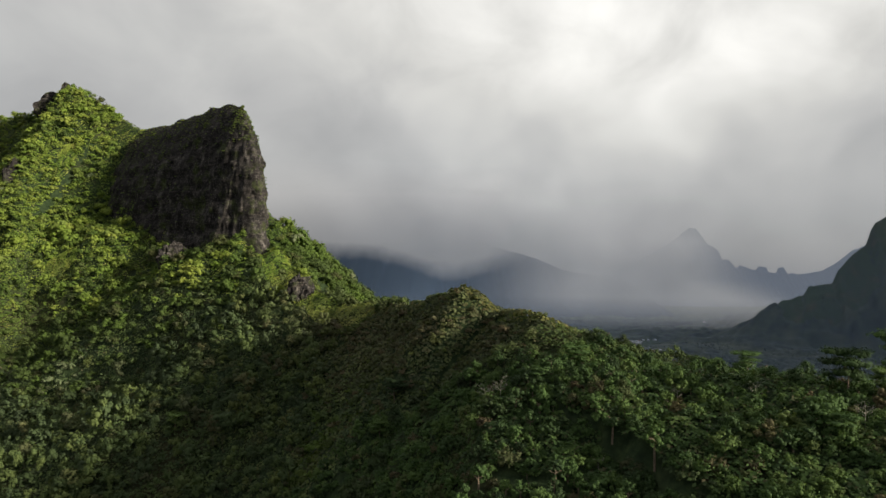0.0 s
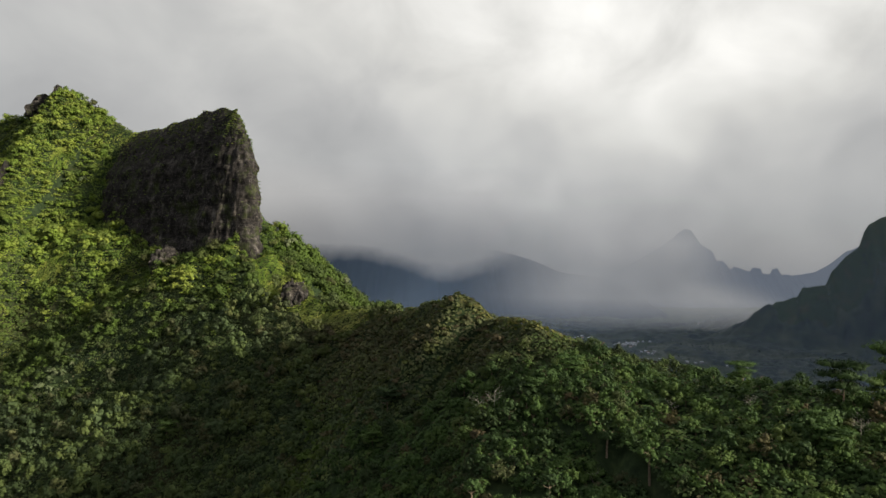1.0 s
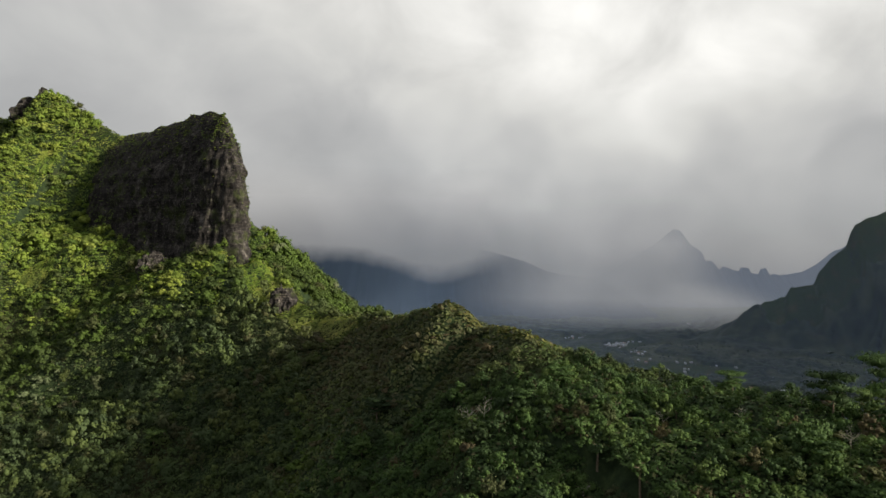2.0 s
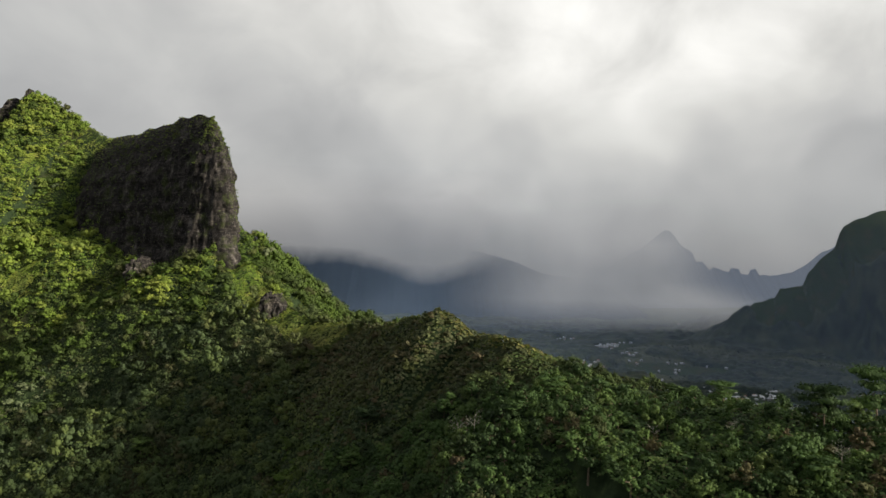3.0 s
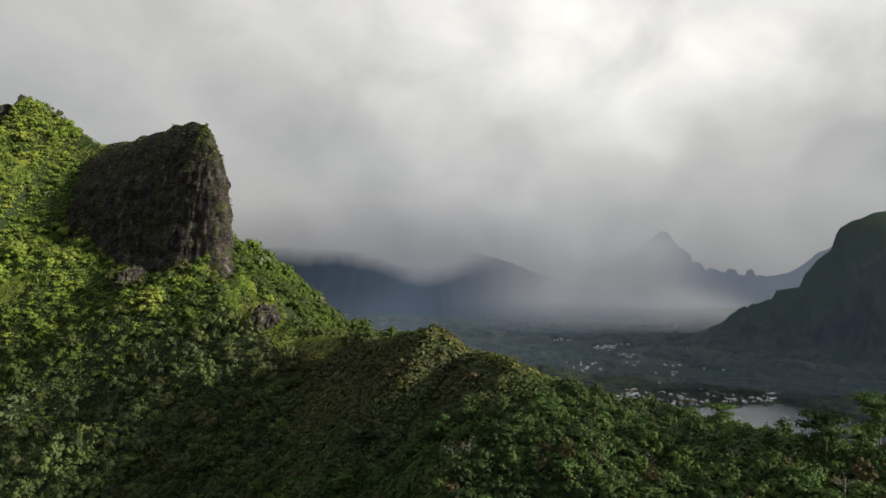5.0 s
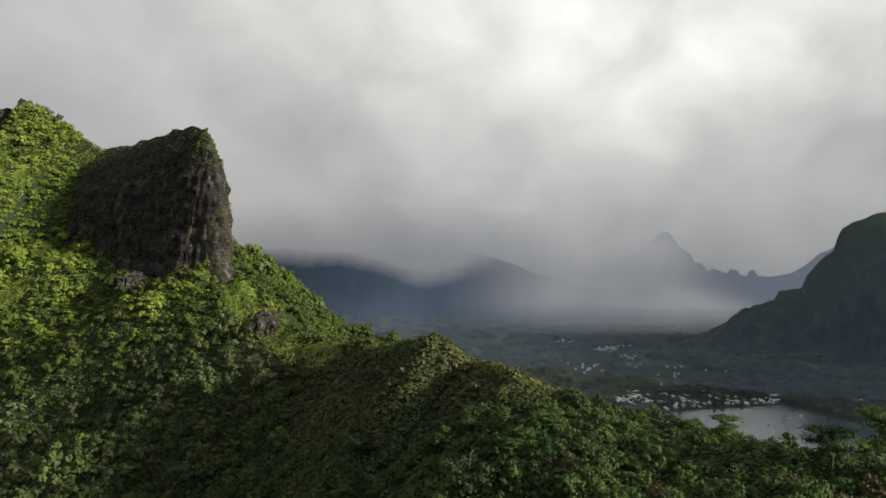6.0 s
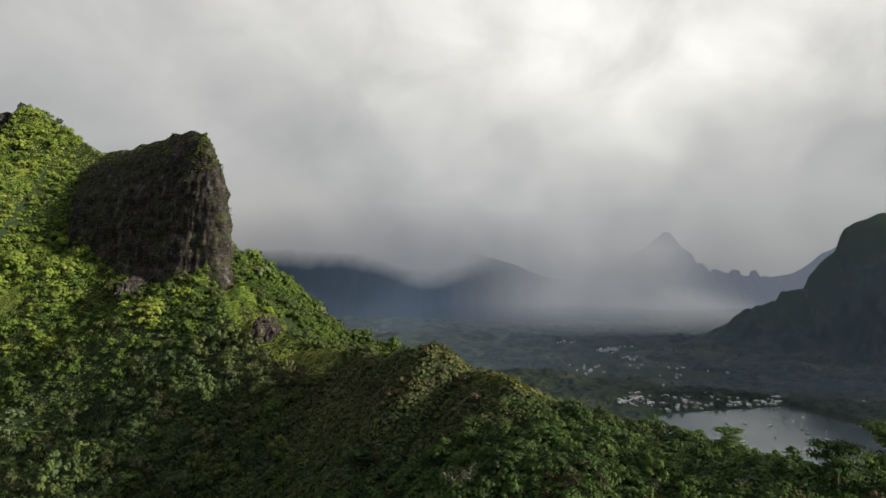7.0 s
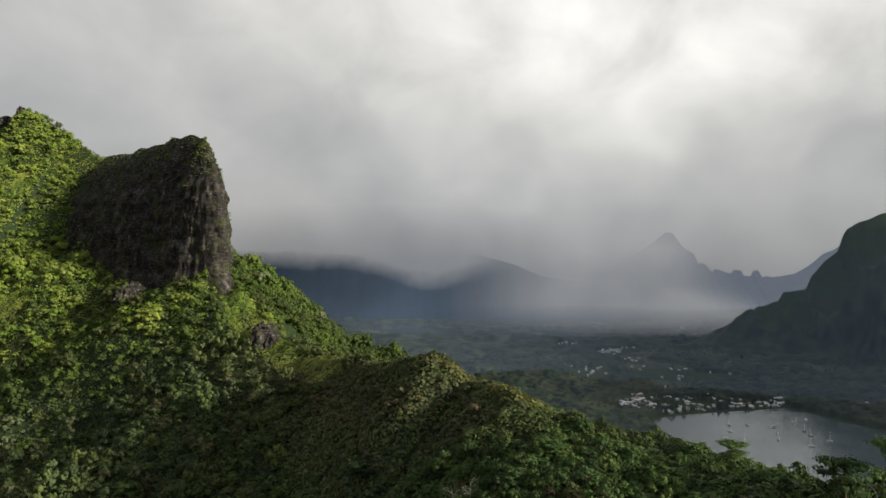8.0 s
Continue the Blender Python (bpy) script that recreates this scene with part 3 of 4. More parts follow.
def crown_arrays(rng, lobes, leaves, leaf, tall=0.75, flat_tiers=False, solid=1.0, small=0.22, large=0.5):
    """A crown about 2 across and 2 * tall high, standing on z = 0: lumpy lobes under a coat of leaf sprays."""
    cs, rs = [], []
    for i in range(lobes):
        a = rng.uniform(0, 2 * math.pi)
        if flat_tiers:
            z = rng.choice([0.5, 0.85, 1.15]) * tall * 1.5 + rng.normal(0, 0.04)
            rad = rng.uniform(0.15, 0.8)
            cs.append((math.cos(a) * rad, math.sin(a) * rad, z))
            rs.append((rng.uniform(0.28, 0.42), 0.16))
        else:
            u = rng.uniform(0.05, 1.0)
            rad = math.sqrt(max(0, 1 - u * u)) * 0.66 * rng.uniform(0.6, 1.25)
            cs.append((math.cos(a) * rad, math.sin(a) * rad, tall * (0.55 + 1.0 * u * rng.uniform(0.8, 1.1))))
            r = rng.uniform(small, large)
            rs.append((r, r * rng.uniform(0.75, 1.0)))
    verts, tris, quads, nv = [], [], [], 0
    order = sorted(range(lobes), key=lambda i: -rs[i][0])[:max(1, int(lobes * solid + 0.5))]
    for i in order:
        c, (r, rz) = cs[i], rs[i]
        v = ICO_V * rng.uniform(0.78, 1.0, (12, 1)) * (r * 0.66, r * 0.66, rz * 0.64) + c
        verts.append(v)
        tris.append(ICO_F + nv)
        nv += 12
    k = rng.integers(0, lobes, leaves)
    d = rng.normal(0, 1, (leaves, 3))
    d[:, 2] = np.abs(d[:, 2]) * 0.9 - 0.25
    d /= np.linalg.norm(d, axis=1)[:, None]
    C, R = np.array(cs)[k], np.array([(r, r, rz) for r, rz in rs])[k]
    pos = C + d * R * rng.uniform(0.70, 1.20, (leaves, 1))
    whole = pos - (0, 0, tall * 0.5)
    n = d + 0.5 * whole / np.linalg.norm(whole, axis=1)[:, None] + rng.normal(0, 0.30, (leaves, 3))
    n /= np.linalg.norm(n, axis=1)[:, None]
    t = np.cross(n, rng.normal(0, 1, (leaves, 3)))
    t /= np.linalg.norm(t, axis=1)[:, None]
    b = np.cross(n, t)
    s = leaf * rng.uniform(0.6, 1.4, (leaves, 1))
    q = np.stack([pos + t * s, pos + b * s * 0.62, pos - t * s * 0.9 - n * s * 0.3, pos - b * s * 0.62], 1)
    verts.append(q.reshape(-1, 3))
    quads = np.arange(leaves * 4).reshape(-1, 4) + nv
    return np.concatenate(verts), np.concatenate(tris), quads


def scatter(name, protos, P, size, tall, tint, dry, mat, label, category="forest", rng=None):
    """Many plants joined into one object of stuff."""
    V, T, Q, A, B, nv = [], [], [], [], [], 0
    pick = rng.integers(0, len(protos), len(P))
    turn = rng.uniform(0, 2 * math.pi, len(P))
    for k, (pv, pt, pq) in enumerate(protos):
        idx = np.nonzero(pick == k)[0]
        if not len(idx):
            continue
        c, s = np.cos(turn[idx])[:, None], np.sin(turn[idx])[:, None]
        x = pv[None, :, 0] * c - pv[None, :, 1] * s
        y = pv[None, :, 0] * s + pv[None, :, 1] * c
        z = np.repeat(pv[None, :, 2], len(idx), 0)
        w = np.stack([x * size[idx][:, None] + P[idx, 0:1], y * size[idx][:, None] + P[idx, 1:2], z * (size * tall)[idx][:, None] + P[idx, 2:3]], -1)
        n = len(pv)
        off = nv + np.arange(len(idx))[:, None, None] * n
        V.append(w.reshape(-1, 3))
        T.append((pt[None] + off).reshape(-1, 3))
        if len(pq):
            Q.append((pq[None] + off).reshape(-1, 4))
        A.append(np.repeat(tint[idx], n))
        B.append(np.repeat(dry[idx], n))
        nv += n * len(idx)
    faces = [np.concatenate(T)] + ([np.concatenate(Q)] if Q else [])
    ob = mesh_object(name, np.concatenate(V), faces, mat, False, {"tint": np.concatenate(A), "dry": np.concatenate(B)})
    return tagged(ob, label, category, kind="stuff")


def jitter(rng, x0, x1, y0, y1, step):
    X, Y = np.meshgrid(np.arange(x0, x1, step), np.arange(y0, y1, step), indexing="ij")
    X = X.ravel() + rng.uniform(-0.45, 0.45, X.size) * step
    Y = Y.ravel() + rng.uniform(-0.45, 0.45, Y.size) * step
    return X, Y


rng = np.random.default_rng(7)
NEAR_PROTOS = [crown_arrays(rng, 28, 350, 0.070, rng.uniform(0.65, 0.95), False, 0.5, 0.15, 0.33) for _ in range(10)]
MID_PROTOS = [crown_arrays(rng, 8, 105, 0.125, rng.uniform(0.6, 0.9), False, 0.6, 0.28, 0.5) for _ in range(8)]
BIG_PROTOS = [crown_arrays(rng, 14, 250, 0.088, rng.uniform(0.6, 0.9), False, 0.6, 0.24, 0.48) for _ in range(10)]
SPIRE_PROTOS = [crown_arrays(rng, 9, 130, 0.11, rng.uniform(1.1, 1.5), False, 0.7, 0.2, 0.4) for _ in range(6)]
SHRUB_PROTOS = [crown_arrays(rng, 4, 48, 0.22, 0.7, False, 0.5) for _ in range(5)]
FAR_PROTOS = [crown_arrays(rng, 1, 5, 0.3, 0.5) for _ in range(6)]
UNDER_PROTOS = [crown_arrays(rng, 1, 14, 0.22, 0.5) for _ in range(5)]
TIER_PROTOS = [crown_arrays(rng, 34, 1700, 0.05, 0.7, True) for _ in range(3)]

TOWER_CREST = [(-156, 486, 451, 0, 0), (-180, 506, 453, 0, 0), (-205, 528, 453, 0, 0), (-250, 570, 453, 0, 0), (-300, 614, 457, 0, 0)]


def in_tower(X, Y):
    """Plan of the rock tower, where no tree of the slope grows."""
    return ridge(X, Y, TOWER_CREST)[0] < np.where(X < -262, 20, 34)


def grassy(X, Y):
    """Open grass: right of the tower's foot and patches of the sunny slope."""
    g = fbm(X, Y, 60, 77, 3)
    strip, _, _, _, _ = ridge(X, Y, [(-118, 436, 0, 0, 0), (-103, 415, 0, 0, 0), (-76, 383, 0, 0, 0), (-58, 360, 0, 0, 0), (-42, 342, 0, 0, 0)])
    meadow = (np.hypot((X + 306) / 13, (Y - 503) / 9) < 1) | (np.hypot((X + 352) / 8, (Y - 588) / 8) < 1)
    return (strip < 7 + 6 * g) | (meadow & (g > 0.3))



# slopes facing the camera, west of the near crest
def slope_sites(x0, x1, y0, y1, step):
    X, Y = jitter(rng, x0, x1, y0, y1, step)
    dA, sA, zA, _, _ = ridge(X, Y, NEAR_RIDGE)
    dB, sB, zB, _, _ = ridge(X, Y, MAIN_RIDGE)
    keep = ((sA < 0) | (dA < 14) | (Y > 440)) & ((sB > 0) | (dB < 14) | (X > -140)) & ~in_tower(X, Y) & ~grassy(X, Y) & (X < 0.8 * Y + 12) & (X > -0.76 * Y - 25)
    keep &= 317 - land(X, Y) < 0.43 * Y + 6
    X, Y = X[keep], Y[keep]
    steep = np.hypot(land(X + 2, Y) - land(X - 2, Y), land(X, Y + 2) - land(X, Y - 2)) / 4
    keep = rng.uniform(0, 1, len(X)) < np.sqrt(1 + steep ** 2) / np.where(Y < 230, 1.12, 1.35)
    X, Y = X[keep], Y[keep]
    return X, Y, land(X, Y)


def dryness(X, Y):
    dA, sA, _, _, _ = ridge(X, Y, NEAR_RIDGE)
    wall = np.clip(1 - np.abs(dA - 18) / 26, 0, 1) * np.clip((Y - 205) / 30, 0, 1) * np.clip((400 - Y) / 40, 0, 1)
    return np.clip(wall * 0.75 * (0.4 + fbm(X, Y, 20, 33, 3)) + 0.5 * np.clip(fbm(X, Y, 45, 35, 3) - 0.6, 0, 1) * 4 + np.where(rng.uniform(0, 1, X.shape) > 0.88, rng.uniform(0.3, 0.9, X.shape), 0), 0, 0.85)


X, Y, Z = slope_sites(-60, 215, 112, 330, 3.5)
size = np.clip(rng.lognormal(0.98, 0.28, len(X)), 1.6, 4.6)
near_mask = (Y < 215) & (X > -5)
dryv = dryness(X, Y)
wall_scrub = (dryv > 0.4) & (Y > 206)
dN, sN, _, _, _ = ridge(X, Y, NEAR_RIDGE)
wall_scrub |= (Y > 222) & (dN < 46)
size = np.where(wall_scrub, size * 0.6, size) * np.where((X > 76) & (X < 110) & (Y > 158), 0.82, 1.0)
single = np.nonzero(near_mask & (Y > 138) & (np.abs(X - 70) < 62))[0]
single = single[rng.permutation(len(single))[:290]]
lone = np.zeros(len(X), bool)
lone[single] = True


def trunk_mesh(rng2, height, r, limbs, mat, spread=0.5):
    """A tapered trunk with limbs, as one mesh."""
    bm = bmesh.new()

    def limb(p0, p1, r0, r1, n=6):
        axis = (Vector(p1) - Vector(p0)).normalized()
        u = axis.orthogonal().normalized()
        v = axis.cross(u)
        a = [bm.verts.new(Vector(p0) + (u * math.cos(i * 2 * math.pi / n) + v * math.sin(i * 2 * math.pi / n)) * r0) for i in range(n)]
        b = [bm.verts.new(Vector(p1) + (u * math.cos(i * 2 * math.pi / n) + v * math.sin(i * 2 * math.pi / n)) * r1) for i in range(n)]
        for i in range(n):
            bm.faces.new((a[i], a[(i + 1) % n], b[(i + 1) % n], b[i]))
        bm.faces.new(b)
    mid = (rng2.uniform(-0.1, 0.1) * height, rng2.uniform(-0.1, 0.1) * height, height * 0.5)
    topp = (mid[0] * 1.5, mid[1] * 1.5, height)
    limb((0, 0, -1.0), mid, r, r * 0.75)
    limb(mid, topp, r * 0.75, r * 0.3)
    for i in range(limbs):
        f = rng2.uniform(0.45, 0.95)
        a = i * 2 * math.pi / limbs + rng2.uniform(-0.4, 0.4)
        s = (topp[0] * f, topp[1] * f, height * f)
        e = (s[0] + math.cos(a) * height * spread, s[1] + math.sin(a) * height * spread, s[2] + height * rng2.uniform(0.1, 0.4))
        m2 = tuple((p + q) / 2 + rng2.uniform(-0.05, 0.05) * height for p, q in zip(s, e))
        limb(s, m2, r * 0.4, r * 0.26, 5)
        limb(m2, e, r * 0.26, r * 0.08, 5)
        for sgn in (-1, 1):
            e2 = (m2[0] + math.cos(a + sgn * 0.8) * height * spread * 0.5, m2[1] + math.sin(a + sgn * 0.8) * height * spread * 0.5, m2[2] + height * 0.2)
            limb(m2, e2, r * 0.2, r * 0.06, 4)
    me = bpy.data.meshes.new("trunk")
    bm.to_mesh(me)
    bm.free()
    me.materials.append(mat)
    return me


def tree_thing(name, proto, trunk, mat, height, label, group):
    """A tree: an empty at its foot, a trunk and a crown of leaf sprays; crown radius 1."""
    base = new(name)
    t = new("trunk", trunk)
    t.parent = base
    pv, pt, pq = proto
    v = pv.copy()
    v[:, 2] += height
    c = mesh_object("crown", v, [pt, pq], mat, False, {"tint": np.full(len(v), 0.0), "dry": np.zeros(len(v))})
    c.parent = base
    return tagged(base, label, "tree", group)


pyr = random.Random(5)
models = [tree_thing("broadleaf_tree", p, trunk_mesh(pyr, 0.9, 0.09, 4, BARK), NEAR_LEAF, 0.0, "dense green broadleaf tree on the near slope", "trees of the near slope") for p in NEAR_PROTOS]
used = set()
for i in single:
    k = int(rng.integers(0, len(models)))
    m = Matrix.LocRotScale((X[i], Y[i], Z[i] - 0.2), Euler((0, 0, rng.uniform(0, 6.28))), Vector((size[i], size[i], size[i] * rng.uniform(0.85, 1.25))))
    if k not in used:
        used.add(k)
        models[k].matrix_basis = m
    else:
        c = copy_thing(models[k], m)
        c.scale = m.to_scale()


def ground_z(x, y):
    return float(land(np.array([x]), np.array([y]))[0])


TIER_LABEL = "flat-topped tree with spreading green tiers of leaves"
tier_models = [tree_thing("flat_topped_tree", p, trunk_mesh(pyr, 1.0, 0.05, 6, BARK, 0.55), NEAR_LEAF, 0.35, TIER_LABEL, "flat-topped trees") for p in TIER_PROTOS]
tier_spots = [(105, 160, 6.2, 1.3), (118, 158, 7.0, 1.45), (43, 199, 5.2, 0.9), (91, 141, 5.0, 0.9), (-134, 318, 6.0, 0.9), (-17, 236, 5.5, 1.0), (-22, 226, 4.5, 1.0), (97, 196, 5.0, 1.0), (30, 188, 4.0, 0.9), (-190, 360, 5.0, 1.0), (122, 170, 5.0, 1.1)]
for n_t, (x, y, r, tall) in enumerate(tier_spots):
    m = Matrix.LocRotScale((x, y, ground_z(x, y) - 0.2), Euler((0, 0, rng.uniform(0, 6.28))), Vector((r, r, r * tall)))
    if n_t < len(tier_models):
        tier_models[n_t].matrix_basis = m
    else:
        c = copy_thing(tier_models[n_t % 3], m)
        c.scale = m.to_scale()
for x, y, h in ((14, 192, 7.5), (18, 189, 6.0), (100, 146, 5.5), (66, 172, 4.2), (84, 165, 4.5), (-120, 300, 6.0), (40, 158, 4.2)):
    dead = new("dead_tree", trunk_mesh(pyr, h, h * 0.011, 15, DEAD, 0.45))
    dead.matrix_basis = pose(x, y, ground_z(x, y), 0, 0, pyr.uniform(0, 360))
    tagged(dead, "bare dead tree with bleached grey branches", "tree", "dead trees")
rest = ~lone
back = rest & ((Y > 238) | wall_scrub)
rest &= ~back
scatter("near_forest", NEAR_PROTOS, np.stack([X, Y, Z - 0.15 * size], -1)[rest], size[rest], rng.uniform(0.8, 1.4, rest.sum()), rng.uniform(0, 1, rest.sum()), dryv[rest], NEAR_LEAF,
        "dense green forest on the near slope", rng=rng)
scatter("ridge_scrub", SHRUB_PROTOS, np.stack([X, Y, Z - 0.2 * size], -1)[back], size[back] * 1.05, rng.uniform(0.6, 1.1, back.sum()), rng.uniform(0, 0.42, back.sum()), dryv[back], LEAF,
        "brown and green scrub on the steep ridge wall", "scrub", rng=rng)

X, Y, Z = slope_sites(-80, 60, 222, 410, 3.4)
dN, sN, _, _, _ = ridge(X, Y, NEAR_RIDGE)
ok = (dN < 52) & ((sN < 0) | (dN < 8))
X, Y, Z = X[ok], Y[ok], Z[ok]
scatter("wall_scrub", SHRUB_PROTOS + MID_PROTOS[:3], np.stack([X, Y, Z - 0.4], -1), np.clip(rng.lognormal(0.62, 0.35, len(X)), 1.1, 3.6), rng.uniform(0.6, 1.1, len(X)), rng.uniform(0.01, 0.6, len(X)), dryness(X, Y), HOLLOW_LEAF, "low brown and green scrub hanging on the ridge wall", "scrub", rng=rng)

X, Y, Z = slope_sites(-300, -60, 225, 400, 5.2)
size = np.clip(rng.lognormal(1.25, 0.36, len(X)), 1.9, 7.0)
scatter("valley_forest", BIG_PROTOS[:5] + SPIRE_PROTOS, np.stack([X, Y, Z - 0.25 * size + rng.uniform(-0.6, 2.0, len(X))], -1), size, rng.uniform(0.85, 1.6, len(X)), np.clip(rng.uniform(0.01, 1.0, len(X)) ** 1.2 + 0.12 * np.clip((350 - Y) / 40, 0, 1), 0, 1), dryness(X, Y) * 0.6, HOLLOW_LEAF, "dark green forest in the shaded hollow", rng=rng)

parts_xyz = [slope_sites(-560, -300, 320, 400, 6.0), slope_sites(-60, 10, 330, 400, 4.6), slope_sites(-540, 20, 400, 720, 5.4), slope_sites(-126, -30, 424, 540, 4.4), slope_sites(-400, -300, 540, 650, 5.0)]
X, Y, Z = (np.concatenate(v) for v in zip(*parts_xyz))
keep = ~grassy(X, Y) & (Y + 0.6 * X > 180)
X, Y, Z = X[keep], Y[keep], Z[keep]
size = np.clip(rng.lognormal(1.25, 0.40, len(X)), 1.8, 8.0) * np.where(Z > 370, 0.88, 1.0)
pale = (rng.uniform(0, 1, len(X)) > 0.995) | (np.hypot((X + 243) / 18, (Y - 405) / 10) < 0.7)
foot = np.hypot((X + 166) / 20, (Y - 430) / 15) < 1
# Where the sun strikes, its light is put in as BRIGHT_LEAF.
sunlit_fern = ~pale & ((X < -132) | (Y < 430)) & ((foot & (rng.uniform(0, 1, len(X)) < 0.8)) | (rng.uniform(0, 1, len(X)) < np.clip((Z - 295) / 70, 0, 1) * np.clip(fbm(X, Y, 34, 83, 3) * 3.4 - 0.85, 0.08, 0.85)) | ((X < -245) & (Z > 285) & (rng.uniform(0, 1, len(X)) < 0.45)))
green = ~pale & ~sunlit_fern
high = green & (Z > 372)
green &= ~high
# Darker tints low on the slope, lighter above: shade and sun put into tone.
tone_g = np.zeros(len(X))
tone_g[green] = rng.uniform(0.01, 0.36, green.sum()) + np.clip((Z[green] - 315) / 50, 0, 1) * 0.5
drier = dryness(X, Y) * 0.6
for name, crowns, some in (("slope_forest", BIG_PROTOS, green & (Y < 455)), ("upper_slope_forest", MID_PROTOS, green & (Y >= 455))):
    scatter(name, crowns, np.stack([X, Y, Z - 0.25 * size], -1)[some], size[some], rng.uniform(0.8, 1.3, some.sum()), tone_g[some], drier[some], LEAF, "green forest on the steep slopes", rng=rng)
scatter("summit_scrub", MID_PROTOS, np.stack([X, Y, Z - 0.2 * size], -1)[high], size[high], rng.uniform(0.7, 1.4, high.sum()), rng.uniform(0.1, 0.85, high.sum()), dryness(X, Y)[high] * 0.6, LEAF, "low green scrub below the summit", "scrub", rng=rng)
for name, crowns, some in (("bright_scrub", BIG_PROTOS, sunlit_fern & (Y < 480)), ("upper_bright_scrub", MID_PROTOS, sunlit_fern & (Y >= 480))):
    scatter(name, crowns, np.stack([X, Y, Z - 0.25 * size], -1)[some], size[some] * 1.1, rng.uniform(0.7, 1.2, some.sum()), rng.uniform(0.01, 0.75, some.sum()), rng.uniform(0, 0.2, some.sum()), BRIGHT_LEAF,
            "scrub on the sunny slopes, sunlight in its yellow-green", "scrub", rng=rng)
scatter("pale_trees", MID_PROTOS, np.stack([X, Y, Z + 1.0], -1)[pale], size[pale], rng.uniform(0.9, 1.2, pale.sum()), rng.uniform(0, 1, pale.sum()), rng.uniform(0, 0.3, pale.sum()), PALE_LEAF, "pale silvery green trees among darker forest", rng=rng)

def bushes(X, Y, cell, seed):
    """Close bushes: height of rounded bumps over the plan, a tone for each bush."""
    ix, iy = np.floor(X / cell).astype(np.int64), np.floor(Y / cell).astype(np.int64)
    best, tone = np.zeros(X.shape), np.zeros(X.shape)
    for a in (-1, 0, 1):
        for b in (-1, 0, 1):
            jx, jy = ix + a, iy + b
            px = (jx + lattice(jx, jy, seed)) * cell
            py = (jy + lattice(jx, jy, seed + 1)) * cell
            r = cell * (0.55 + 0.5 * lattice(jx, jy, seed + 2))
            h = np.sqrt(np.maximum(0, 1 - ((X - px) ** 2 + (Y - py) ** 2) / r ** 2)) * r * (0.7 + 0.7 * lattice(jx, jy, seed + 3))
            up = h > best
            best, tone = np.where(up, h, best), np.where(up, lattice(jx, jy, seed + 4), tone)
    return best, tone


def leaf_cover(name, x0, x1, y0, y1, step, leaf, test, mat, label, lift=0.6):
    """Leaf sprays of the close bushes and creepers that cover the ground between the trees."""
    X, Y = jitter(rng, x0, x1, y0, y1, step)
    ok = in_view(X, Y)
    X, Y = X[ok], Y[ok]
    g = land(X, Y)
    gx, gy = (land(X + 1.5, Y) - g) / 1.5, (land(X, Y + 1.5) - g) / 1.5
    ok = (rng.uniform(0, 1, len(X)) < np.sqrt(1 + gx ** 2 + gy ** 2) / 1.6) & test(X, Y, g)
    X, Y, g, gx, gy = X[ok], Y[ok], g[ok], gx[ok], gy[ok]
    h, tone = bushes(X, Y, 3.6, 301)
    k = len(X)
    pos = np.stack([X, Y, g + h * lift - 0.3 + rng.uniform(-0.35, 0.35, k)], -1)
    n = np.stack([-gx, -gy, np.ones(k)], -1)
    n /= np.linalg.norm(n, axis=1)[:, None]
    n = n + rng.normal(0, 0.33, (k, 3))
    n /= np.linalg.norm(n, axis=1)[:, None]
    t = np.cross(n, rng.normal(0, 1, (k, 3)))
    t /= np.linalg.norm(t, axis=1)[:, None]
    b = np.cross(n, t)
    s = leaf * rng.uniform(0.6, 1.4, (k, 1))
    q = np.stack([pos + t * s, pos + b * s * 0.7, pos - t * s * 0.9 - n * s * 0.25, pos - b * s * 0.7], 1).reshape(-1, 3)
    dr = dryness(X, Y) * 0.7
    return tagged(mesh_object(name, q, np.arange(4 * k).reshape(-1, 4), mat, False, {"tint": np.repeat(tone, 4), "dry": np.repeat(dr, 4)}), label, "undergrowth", kind="stuff")


def in_view(X, Y):
    dA, sA, _, _, _ = ridge(X, Y, NEAR_RIDGE)
    dB, sB, _, _, _ = ridge(X, Y, MAIN_RIDGE)
    return ((sA < 0) | (dA < 10) | (Y > 440)) & ((sB > 0) | (dB < 10) | (X > -140)) & (X < 0.8 * Y + 12) & (X > -0.76 * Y - 25) & (Y + 0.6 * X > 170)


# Ground given the sunlit colour: the higher slopes, in patches.
def sunlit_ferny(X, Y, Z):
    return (Z > 312 + 60 * (fbm(X, Y, 50, 83, 3) - 0.5) * 2) & (X < -132) & (fbm(X, Y, 15, 89, 2) > 0.4)


leaf_cover("thicket", -330, 30, 225, 430, 0.95, 0.75, lambda x, y, z: ~sunlit_ferny(x, y, z) & ~grassy(x, y), HOLLOW_LEAF, "close bushes under the trees of the shaded hollow")
leaf_cover("slope_thicket", -540, 30, 430, 720, 0.95, 0.8, lambda x, y, z: ~sunlit_ferny(x, y, z) & ~grassy(x, y), LEAF, "close green bushes under the trees of the slopes")
leaf_cover("fern_thicket", -540, -80, 380, 720, 1.0, 0.7, sunlit_ferny, BRIGHT_LEAF, "ferns and creepers on the sunny slopes, sunlight in their colour")
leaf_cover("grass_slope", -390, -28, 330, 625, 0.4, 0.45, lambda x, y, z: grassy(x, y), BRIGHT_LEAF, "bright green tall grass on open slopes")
leaf_cover("near_thicket", -30, 170, 112, 226, 0.6, 0.55, lambda x, y, z: z > 0, NEAR_LEAF, "close green bushes under the near trees", 0.85)



